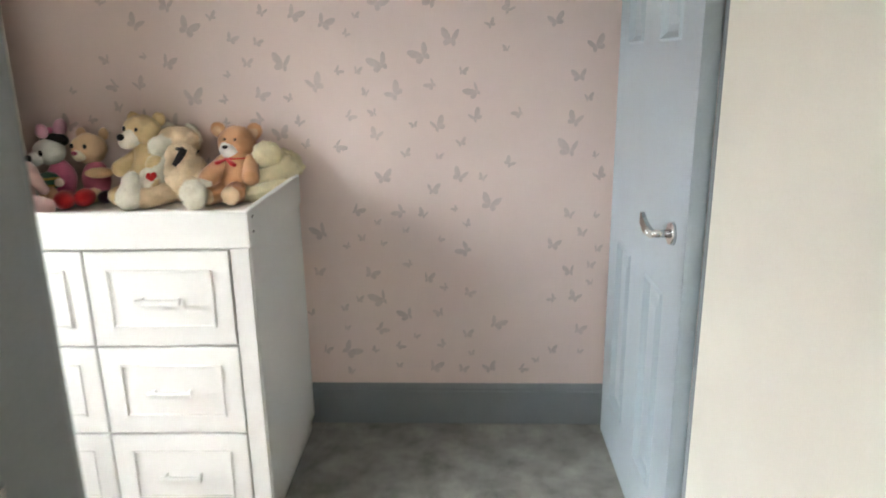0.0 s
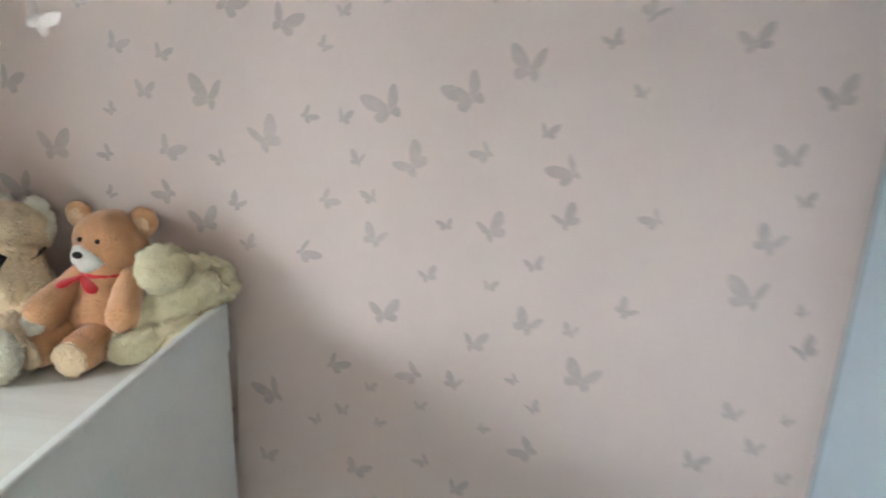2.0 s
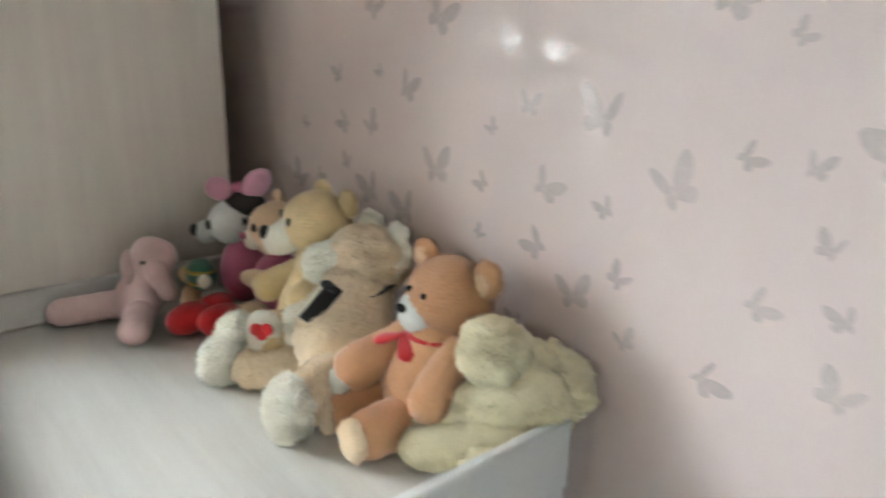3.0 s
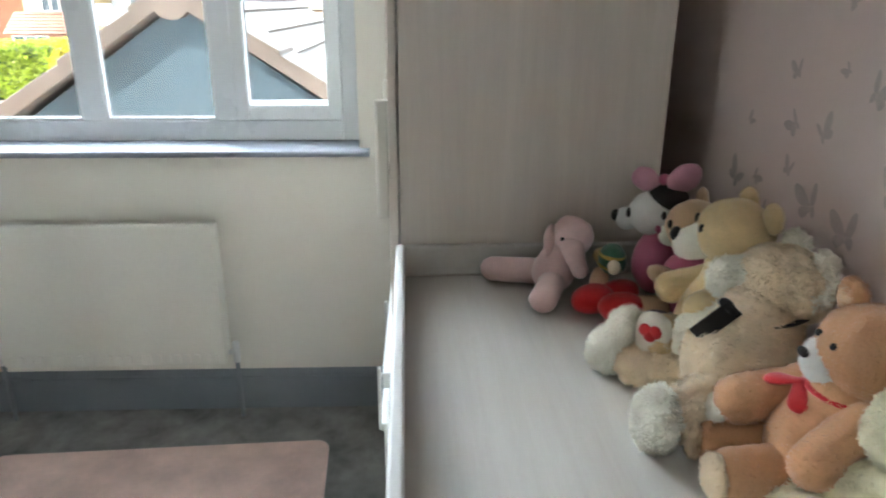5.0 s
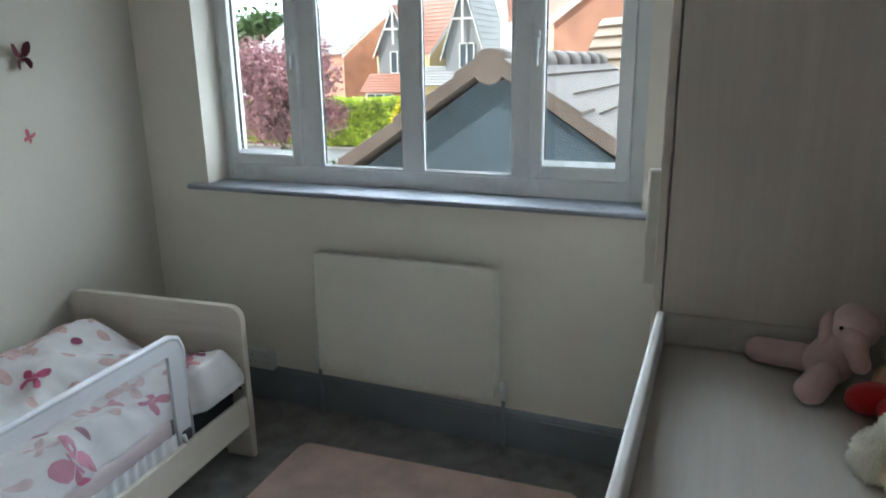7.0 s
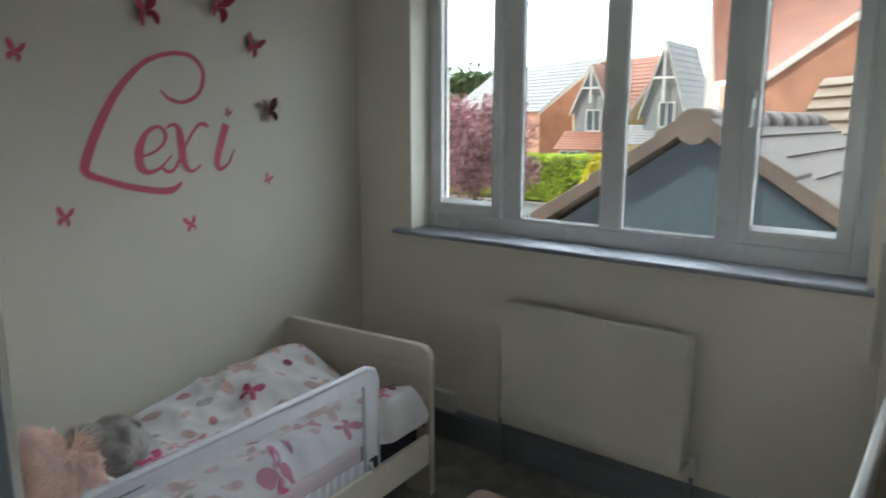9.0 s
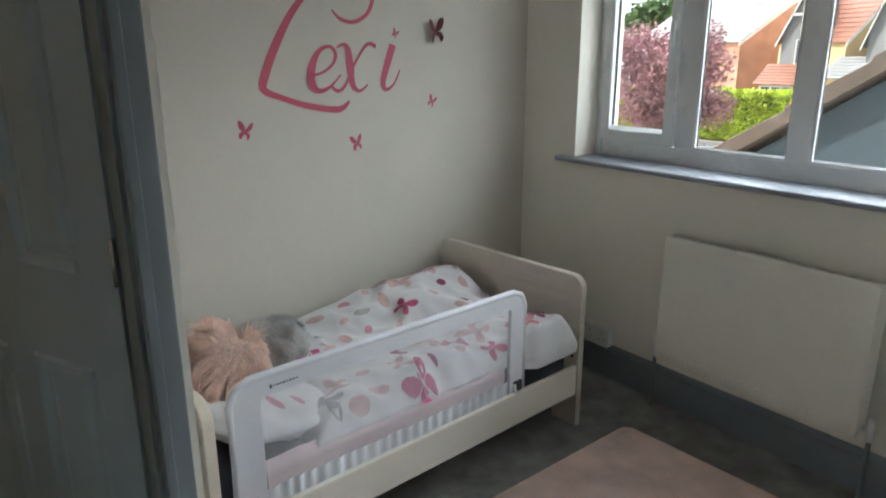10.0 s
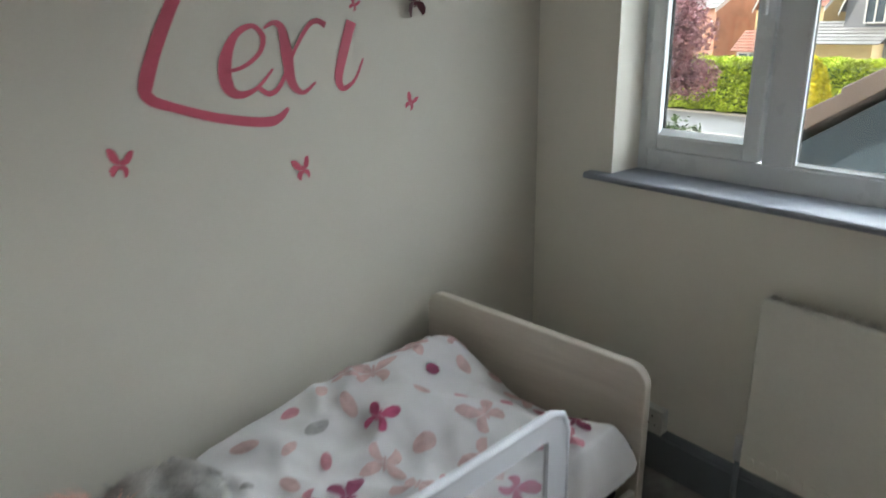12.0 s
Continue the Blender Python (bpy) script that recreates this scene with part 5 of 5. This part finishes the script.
plush("plush_lizard", "small green and yellow knitted plush with tan feet", "body stripe stripe head leg leg arm", [
    (P_GREEN, (1.020, -0.238, 0.958), (0.034, 0.026, 0.030)), (P_GOLD, (1.020, -0.240, 0.968), (0.0346, 0.0262, 0.007)), (P_GOLD, (1.020, -0.240, 0.947), (0.0345, 0.0262, 0.006)),
    (P_HONEY, (0.985, -0.250, 0.952), (0.022, 0.016, 0.016)), (P_TAN, (1.045, -0.270, 0.918), (0.016, 0.016, 0.030)), (P_TAN, (1.012, -0.258, 0.910), (0.016, 0.018, 0.030)), (P_PALE, (1.056, -0.245, 0.955), (0.016, 0.012, 0.014))], 1600, 0.005, 8)
stuffed("plush_elephant", "soft pink plush elephant sprawled on the tray", [
    ("body", P_PINK, "limb", [((0.985, -0.325, 0.968), 0.034), ((0.992, -0.345, 0.922), 0.042)]),
    ("head", P_PINK, "ball", (0.990, -0.312, 0.994), (0.042, 0.040, 0.040)),
    ("ear", P_PINK, "ball", (0.985, -0.352, 0.982), (0.030, 0.012, 0.034), (0, 0, -20)),
    ("trunk", P_PINK, "limb", [((1.020, -0.318, 0.985), 0.022), ((1.040, -0.305, 0.945), 0.016)]),
    ("leg", P_PINK, "limb", [((0.970, -0.370, 0.915), 0.026), ((0.936, -0.458, 0.908), 0.025)]),
    ("leg", P_PINK, "limb", [((1.030, -0.355, 0.912), 0.026), ((1.088, -0.380, 0.906), 0.026)]),
    ("eye", P_DARK, "ball", (1.022, -0.338, 1.000), 0.0035)], 9, 0.0010, 0.004, 1200)

# ---------------------------------------------------------------- outside the window
GZ = -2.6
M_GRASS = mat("ground_paving_pale", (0.36, 0.33, 0.28), 0.9, vary=0.10, scale=0.6, fine=12, bump=0.3, depth=0.01)
M_ROAD = mat("road_asphalt", (0.10, 0.10, 0.10), 0.9, vary=0.12, scale=0.4, fine=20, bump=0.3, depth=0.01)
M_BRICK = mat("brick_orange", (0.54, 0.28, 0.19), 0.85, vary=0.14, scale=1.2, fine=14, bump=0.3, depth=0.01)
M_RENDER = mat("render_buff", (0.60, 0.45, 0.24), 0.85, vary=0.06, scale=1.0, fine=20, bump=0.2, depth=0.01)
M_BOARD = mat("gable_grey_boarding", (0.26, 0.27, 0.29), 0.7, vary=0.06, scale=1.5, fine=20, bump=0.2, depth=0.01)
M_TILE_R = mat("roof_tile_red", (0.31, 0.135, 0.09), 0.85, vary=0.18, scale=1.5, fine=10, bump=0.3, depth=0.01, random_tint=0.12)
M_TILE_G = mat("roof_tile_grey", (0.22, 0.215, 0.21), 0.85, vary=0.15, scale=1.5, fine=10, bump=0.3, depth=0.01, random_tint=0.1)
M_TILE_B = mat("roof_tile_brown", (0.13, 0.104, 0.088), 0.85, vary=0.15, scale=5, fine=60, bump=0.4, depth=0.006, random_tint=0.1)
M_TEAL = mat("slate_blue_render", (0.042, 0.070, 0.092), 0.8, vary=0.10, scale=2, fine=60, bump=0.3, depth=0.004)
M_FASCIA = mat("white_fascia", (0.78, 0.78, 0.76), 0.5, vary=0.03, scale=2, fine=30, bump=0.05)
M_PANE = mat("far_window_glass", (0.09, 0.12, 0.15), 0.08, vary=0.1, scale=1, fine=8, bump=0.02)
M_HEDGE = mat("hedge_leaf", (0.52, 0.66, 0.06), 0.75, vary=0.35, scale=2.0, fine=18, bump=0.3)
M_PLUMLEAF = mat("purple_leaf", (0.44, 0.24, 0.26), 0.75, vary=0.30, scale=2.0, fine=18, bump=0.3)
M_GOLDLEAF = mat("gold_conifer_leaf", (0.74, 0.66, 0.04), 0.75, vary=0.3, scale=3.0, fine=18, bump=0.3)
M_GREENLEAF = mat("green_leaf", (0.08, 0.15, 0.04), 0.75, vary=0.35, scale=2.0, fine=18, bump=0.3)
M_BARK = mat("bark", (0.10, 0.075, 0.06), 0.9, vary=0.25, scale=6, fine=40, bump=0.6, depth=0.01)

# bright hazy sky beyond the houses
M_SKY = bpy.data.materials.new("hazy_sky")
M_SKY.use_nodes = True
_b = M_SKY.node_tree.nodes["Principled BSDF"]
_b.inputs["Base Color"].default_value = (0, 0, 0, 1)
_b.inputs["Emission Color"].default_value = (0.84, 0.94, 1.0, 1)
_sn = M_SKY.node_tree
_pos = _sn.nodes.new("ShaderNodeTexCoord")
_xyz = _sn.nodes.new("ShaderNodeSeparateXYZ")
_rise = _sn.nodes.new("ShaderNodeMapRange")
_rise.interpolation_type = "SMOOTHSTEP"
_set(_rise, From_Min=5.0, From_Max=95.0, To_Min=SKY_GLOW * 0.38, To_Max=SKY_GLOW * 1.9)
_sn.links.new(_pos.outputs["Object"], _xyz.inputs["Vector"])
_sn.links.new(_xyz.outputs["Z"], _rise.inputs["Value"])
_south = _sn.nodes.new("ShaderNodeMapRange")
_set(_south, From_Min=120.0, From_Max=-150.0, To_Min=0.48, To_Max=1.7)
_sn.links.new(_xyz.outputs["Y"], _south.inputs["Value"])
_glow = _sn.nodes.new("ShaderNodeMath")
_glow.operation = "MULTIPLY"
_sn.links.new(_rise.outputs["Result"], _glow.inputs[0])
_sn.links.new(_south.outputs["Result"], _glow.inputs[1])
_sn.links.new(_glow.outputs[0], _b.inputs["Emission Strength"])
bm = bmesh.new()
arc = [(-160 * math.sin(radians(a)), 160 * math.cos(radians(a))) for a in range(5, 176, 10)]
for (xa, ya), (xb, yb) in zip(arc, arc[1:]):
    bm.faces.new([bm.verts.new(p) for p in ((xa, ya, GZ), (xb, yb, GZ), (xb, yb, 150), (xa, ya, 150))])
bmesh.ops.remove_doubles(bm, verts=bm.verts[:], dist=0.01)
structure("backdrop", bm, M_SKY, "bright hazy white sky beyond the houses", "sky")

bm = one_box(-420, -0.30, -420, 420, GZ - 0.3, GZ)
structure("ground", bm, M_GRASS, "pale paved ground and verges outside", "ground")
structure("road", one_box(-27.5, -22.5, -200, 120, GZ + 0.002, GZ + 0.006), M_ROAD, "grey asphalt street between the houses", "road")


def leaves(count, place, size, seed):
    """Many small folded leaves, at places given by place(rng)."""
    r = random.Random(seed)
    verts, faces = [], []
    for _ in range(count):
        p = place(r)
        a = Vector((r.uniform(-1, 1), r.uniform(-1, 1), r.uniform(-0.6, 1))).normalized()
        b = a.cross(Vector((r.uniform(-1, 1), r.uniform(-1, 1), r.uniform(-1, 1)))).normalized()
        s = size * r.uniform(0.6, 1.4)
        n = len(verts)
        for q in (p - a * s, p + b * s * 0.5 + a * s * 0.1, p + a * s, p - b * s * 0.5 + a * s * 0.1):
            verts.append(q[:])
        faces.append((n, n + 1, n + 2, n + 3))
    me = bpy.data.meshes.new("leaves")
    me.from_pydata(verts, [], faces)
    return me


def leaf_part(name, me, material, parent):
    me.materials.append(material)
    ob = new(name, me)
    ob.parent = parent
    return tagged(ob, kind="stuff")


# hedge
hedge = thing("hedge", "bright green clipped hedge along the street", "hedge", (-29.0, -17.5, GZ))
bm = one_box(-0.7, 0.7, -9.0, 7.0, 0.0, 2.15, 0.25, 2)
part("twigs", bm, M_GREENLEAF, hedge)


def hedge_spot(r):
    x, y, z = r.uniform(-0.9, 0.9), r.uniform(-9.2, 7.2), r.uniform(0.1, 2.35)
    if r.random() < 0.6:
        x = 0.9 + r.uniform(-0.12, 0.1)
    else:
        z = 2.3 + r.uniform(-0.12, 0.15)
    return Vector((x, y, z + 0.12 * noise.noise(Vector((y * 1.3, z, 0)))))


leaf_part("foliage", leaves(34000, hedge_spot, 0.062, 1), M_HEDGE, hedge)


def tree(name, label, at, height, radius, material, seed, count, leaf, trunk=1.2):
    ob = thing(name, label, "tree", at)
    r = random.Random(seed)
    bm = bmesh.new()
    cyl(bm, (0, 0, 0), (0.05, 0.03, height * 0.55), 0.14, 0.06, 10)
    clumps = []
    for i in range(26):
        a, e = r.uniform(0, 6.28), r.uniform(-0.25, 1.0)
        k = r.uniform(0.45, 1.0) * math.cos(e * 0.9) * radius
        c = Vector((k * math.cos(a), k * math.sin(a), trunk + (height - trunk) * (0.28 + 0.62 * (e + 0.25) / 1.25)))
        clumps.append((c, r.uniform(0.26, 0.5) * radius))
        z0 = r.uniform(0.25, 0.5) * height
        tube(bm, [(0.03, 0.02, z0), tuple(Vector((0.03, 0.02, z0)).lerp(c, 0.5) + Vector((0, 0, 0.15))), tuple(c)], [0.05, 0.03, 0.012], 6)
    part("trunk", bm, M_BARK, ob)

    def spot(q):
        c, rad = q.choice(clumps)
        d = Vector((q.gauss(0, 1), q.gauss(0, 1), q.gauss(0, 0.8))).normalized()
        return c + d * rad * q.uniform(0.35, 1.12)
    leaf_part("crown", leaves(count, spot, leaf, seed + 9), material, ob)
    return ob


tree("tree", "purple-leaved plum tree in front of the hedge", (-18.5, -15.6, GZ), 5.0, 1.85, M_PLUMLEAF, 4, 30000, 0.070, 0.9)
tree("tree", "green tree far off behind the houses", (-62.0, -48.0, GZ), 9.5, 4.5, M_GREENLEAF, 6, 4000, 0.4, 2.0)
con = thing("conifer", "golden yellow clipped conifer beside the drive", "shrub", (-17.2, -9.75, GZ))
part("stem", cyl(bmesh.new(), (0, 0, 0), (0, 0, 1.7), 0.08, 0.03, 8), M_BARK, con)
leaf_part("foliage", leaves(6000, lambda r: (lambda a, z: Vector((0.85 * math.cos(a) * (1 - (z / 2.55) ** 3) ** 0.5, 0.85 * math.sin(a) * (1 - (z / 2.55) ** 3) ** 0.5, z * 1.22 + 0.05)) * 1.0)(r.uniform(0, 6.28), r.uniform(0.02, 2.5)), 0.09, 3), M_GOLDLEAF, con)
shrub = thing("shrub", "low green rounded shrub at the tree's foot", "shrub", (-16.4, -13.6, GZ))
part("stem", cyl(bmesh.new(), (0, 0, 0), (0, 0, 0.5), 0.05, 0.02, 8), M_BARK, shrub)
leaf_part("foliage", leaves(2500, lambda r: Vector((r.gauss(0, 0.42), r.gauss(0, 0.55), abs(r.gauss(0.55, 0.3)) + 0.05)), 0.08, 5), M_GREENLEAF, shrub)


def tiled_slope(ob, p0, p1, p2, p3, material, rows, cols, thick=0.05, piece=False):
    """A roof slope from eave p0-p1 up to ridge p3-p2, laid in overlapping courses."""
    p0, p1, p2, p3 = map(Vector, (p0, p1, p2, p3))
    nrm = (p1 - p0).cross(p3 - p0).normalized()
    if nrm.z < 0:
        nrm = -nrm
    bm = bmesh.new()
    for i in range(rows):
        a, b = i / rows, min(1.0, (i + 1.15) / rows)
        for j in range(cols):
            s, e = (j + 0.004) / cols, (j + 0.996) / cols
            q = [p0.lerp(p1, s).lerp(p3.lerp(p2, s), a) + nrm * thick, p0.lerp(p1, e).lerp(p3.lerp(p2, e), a) + nrm * thick,
                 p0.lerp(p1, e).lerp(p3.lerp(p2, e), b) + nrm * thick * 0.25, p0.lerp(p1, s).lerp(p3.lerp(p2, s), b) + nrm * thick * 0.25]
            top = [bm.verts.new(v) for v in q]
            low = [bm.verts.new(v - nrm * thick) for v in q[:2]]
            bm.faces.new(top)
            bm.faces.new((low[0], low[1], top[1], top[0]))
    base = [bm.verts.new(v) for v in (p0, p1, p2, p3)]
    bm.faces.new(base)
    tagged(part("roof_tiles", bm, material, ob), kind="stuff")


def far_window(ob, x, y, z, w, h, lights=2):
    """A framed window on a wall that looks towards +x."""
    win_part = part("window", one_box(x, x + 0.03, y - w / 2, y + w / 2, z, z + h), M_PANE, ob, "dark reflecting window panes")
    bm = bmesh.new()
    t = 0.07
    for i in range(lights + 1):
        yy = y - w / 2 + w * i / lights
        box(bm, x + 0.02, x + 0.08, yy - t / 2, yy + t / 2, z - t / 2, z + h + t / 2)
    for zz in (z, z + h):
        box(bm, x + 0.021, x + 0.079, y - w / 2, y + w / 2, zz - t / 2, zz + t / 2)
    part("frame", bm, M_FASCIA, win_part)


def gable_front(ob, x, y0, y1, zb, zt, back, wall, trim, tiles, truss=True, rows=12, over=0.25):
    """A gabled block whose gable looks towards +x, with tiled slopes, white barge boards and a small timber truss."""
    ym = (y0 + y1) / 2
    bm = bmesh.new()
    prism(bm, [(y0, GZ), (y1, GZ), (y1, zb), (ym, zt), (y0, zb)], 0, x - back, x)
    part("gable_wall", bm, wall, ob)
    k = (zt - zb) / (ym - y0)
    tiled_slope(ob, (x + over, y0 - over, zb - over * k), (x - back, y0 - over, zb - over * k), (x - back, ym, zt), (x + over, ym, zt), tiles, rows, 20)
    tiled_slope(ob, (x + over, y1 + over, zb - over * k), (x - back, y1 + over, zb - over * k), (x - back, ym, zt), (x + over, ym, zt), tiles, rows, 20)
    for s, ye in ((-1, y0 - over), (1, y1 + over)):
        bm = bmesh.new()
        prism(bm, [(ye, zb - over * k - 0.02), (ym, zt - 0.02), (ym, zt - 0.24), (ye, zb - over * k - 0.2)], 0, x + over - 0.03, x + over + 0.02)
        part("barge_board", bm, trim, ob)
    if truss:
        bm = one_box(x + over - 0.05, x + over + 0.03, ym - 0.06, ym + 0.06, zb + 0.15, zt - 0.1)
        part("truss_post", bm, trim, ob)
        w = (y1 - y0) * 0.27
        part("truss_beam", one_box(x + over - 0.04, x + over + 0.02, ym - w, ym + w, zb + (zt - zb) * 0.40, zb + (zt - zb) * 0.40 + 0.12), trim, ob)


def end_house(ob, near, ridge_way, pitch, half, depth, wall, tiles, rows=14, cols=22):
    """A long house seen at its gable end: near is the eave's near corner, the ridge runs off along ridge_way."""
    a, r = Vector(near), Vector((*ridge_way, 0)).normalized()
    g = Vector((r.y, -r.x, 0))
    if g.y < 0:
        g = -g
    top = a + g * half + Vector((0, 0, pitch * half))
    c = a + g * 2 * half
    away = r * depth
    bm = bmesh.new()
    near_ring = [bm.verts.new(v) for v in (Vector((a.x, a.y, GZ)), Vector((c.x, c.y, GZ)), c, top, a)]
    far_ring = [bm.verts.new(v.co + away) for v in near_ring]
    bm.faces.new(near_ring)
    bm.faces.new(far_ring[::-1])
    for k in range(5):
        bm.faces.new((near_ring[k], far_ring[k], far_ring[(k + 1) % 5], near_ring[(k + 1) % 5]))
    bmesh.ops.recalc_face_normals(bm, faces=bm.faces[:])
    part("wall", bm, wall, ob)
    out, lift = -r * 0.25, Vector((0, 0, 0.06))
    for low in (a, c):
        drop = (low - top).normalized() * 0.3 + lift
        tiled_slope(ob, low + out + drop, low + away + drop, top + away + lift, top + out + lift, tiles, rows, cols)
        bm = bmesh.new()
        t0, t1 = low + out + drop, top + out + lift
        q = [bm.verts.new(p) for p in (t0, t1, t1 - Vector((0, 0, 0.24)), t0 - Vector((0, 0, 0.24)))]
        b = [bm.verts.new(v.co + r * 0.06) for v in q]
        bm.faces.new(q)
        bm.faces.new(b[::-1])
        for k in range(4):
            bm.faces.new((q[k], b[k], b[(k + 1) % 4], q[(k + 1) % 4]))
        part("barge_board", bm, M_FASCIA, ob)
    return top


# far house with brick end and grey roof
h1 = thing("house", "far brick house with a grey roof and gabled bay", "house", (0, 0, 0), group="houses across the street")
end_house(h1, (-41.00, -26.25, 2.30), (-0.399, -0.917), 0.70, 5.43, 13.87, M_BRICK, M_TILE_G)
gable_front(h1, -39.6, -22.75, -20.25, 2.55, 5.2, 4.0, M_BOARD, M_FASCIA, M_TILE_R)
far_window(h1, -39.58, -21.3, 0.9, 1.0, 1.35)
tiled_slope(h1, (-38.0, -23.4, -0.3), (-38.0, -19.5, -0.3), (-39.6, -19.5, 0.85), (-39.6, -23.4, 0.85), M_TILE_R, 7, 14)
part("bay", one_box(-39.6, -38.2, -23.1, -19.8, GZ, -0.35), M_BRICK, h1)
far_window(h1, -38.18, -22.0, -1.35, 1.9, 0.95, 3)
# second far house with buff walls and a red roof
h2 = thing("house", "far buff-walled house with a red tiled roof", "house", (0, 0, 0), group="houses across the street")
end_house(h2, (-39.00, -18.77, 2.22), (-0.399, -0.917), 1.02, 3.43, 5.34, M_RENDER, M_TILE_R)
gable_front(h2, -37.4, -17.0, -14.6, 2.5, 6.1, 5.0, M_BOARD, M_FASCIA, M_TILE_G)
far_window(h2, -37.38, -15.6, 1.2, 0.9, 1.4)
tiled_slope(h2, (-35.6, -18.6, 0.2), (-35.6, -14.6, 0.2), (-38.2, -14.6, 1.3), (-38.2, -18.6, 1.3), M_TILE_G, 7, 14)
part("porch", one_box(-38.2, -36.0, -18.2, -15.0, GZ, 0.2), M_RENDER, h2)
# nearer brick house with a long red roof and a white verge
h3 = thing("house", "brick house with a long red roof and white verge", "house", (0, 0, 0), group="houses across the street")
bm = bmesh.new()
prism(bm, [(-7.05, GZ), (4.0, GZ), (4.0, 7.3), (-1.06, 7.3), (-7.05, 3.06)], 0, -24.3, -24.0)
part("gable_wall", bm, M_BRICK, h3)
bm = bmesh.new()
prism(bm, [(-24.05, -7.0), (-30.0, -10.5), (-30.0, -10.2), (-24.3, -6.9)], 2, GZ, 3.05)
part("wall", bm, M_BRICK, h3)
bm = bmesh.new()
prism(bm, [(-7.3, 2.95), (-7.3, 2.68), (-1.06, 7.10), (-1.06, 7.38)], 0, -23.98, -23.88)
part("verge_board", bm, M_FASCIA, h3)
tiled_slope(h3, (-30.0, -10.7, 3.25), (-23.9, -7.2, 3.02), (-23.9, -1.06, 7.38), (-30.0, -11.1, 7.38), M_TILE_R, 24, 30)
part("corner_trim", one_box(-30.7, -30.3, -11.2, -10.8, GZ, 7.0), M_FASCIA, h3)

# blue-grey gable of the neighbouring outbuilding close to the window
shed = thing("outbuilding", "slate-blue gabled outbuilding with thick brown tile verges", "outbuilding", (0, 0, 0))
GX, GYM, GZT = -2.3, -2.09, 1.40
bm = bmesh.new()
prism(bm, [(-4.1, GZ), (-0.35, GZ), (-0.35, 0.20), (GYM, GZT), (-4.1, 0.03)], 0, GX - 4.0, GX)
part("gable_wall", bm, M_TEAL, shed)
for s, ye, ze in ((-1, -4.25, 0.09), (1, -0.22, 0.26)):
    n = 9
    for i in range(n):
        a, b = i / n, (i + 1.06) / n
        ya, za, yb, zb = GYM + (ye - GYM) * b, GZT + 0.10 + (ze - GZT - 0.10) * b, GYM + (ye - GYM) * a, GZT + 0.10 + (ze - GZT - 0.10) * a
        lift = 0.012 * (1 - i % 2)
        bm = bmesh.new()
        prism(bm, [(ya, za - 0.075), (yb, zb - 0.075), (yb, zb + 0.03 + lift), (ya, za + 0.045 + lift)], 0, GX - 0.35, GX + 0.12, 0.008)
        part("verge_tile", bm, M_TILE_B, shed)
    tiled_slope(shed, (GX + 0.05, ye, ze - 0.03), (GX - 4.0, ye, ze - 0.03), (GX - 4.0, GYM, GZT + 0.08), (GX + 0.05, GYM, GZT + 0.08), M_TILE_B, 9, 12, 0.03)
for i in range(8):
    bm = bmesh.new()
    cyl(bm, (GX + 0.122 - i * 0.5, GYM, GZT + 0.03), (GX - 0.38 - i * 0.5, GYM, GZT + 0.045), 0.118, 0.110, 18)
    part("ridge_tile", bm, M_TILE_B, shed)
# tiled roof beyond the outbuilding
lean = thing("garage", "low garage with a weathered tan tiled roof", "garage", (0, 0, 0))
part("wall", one_box(-11.0, -6.6, -2.4, 4.0, GZ, 1.0), M_BRICK, lean)
tiled_slope(lean, (-6.4, -2.5, 0.95), (-6.4, 4.2, 0.95), (-8.6, 4.2, 2.55), (-8.6, -2.5, 2.05), mat("roof_tile_tan", (0.24, 0.182, 0.13), 0.85, vary=0.12, scale=3, fine=20, bump=0.3, depth=0.01), 7, 16, 0.06)

# the rest of this house, unseen: storey below, and roof added for its shade
structure("wall_ground_floor", one_box(-0.28, 7.5, -7.0, 3.0, GZ, -0.125), M_BRICK, "brick ground storey under the room", "wall")
bm = bmesh.new()
prism(bm, [(-0.75, 2.45), (8.0, 2.45), (3.6, 5.3)], 1, -7.2, 3.2)
structure("roof", bm, M_TILE_G, "unseen grey pitched roof over this house, added for its shade", "roof")
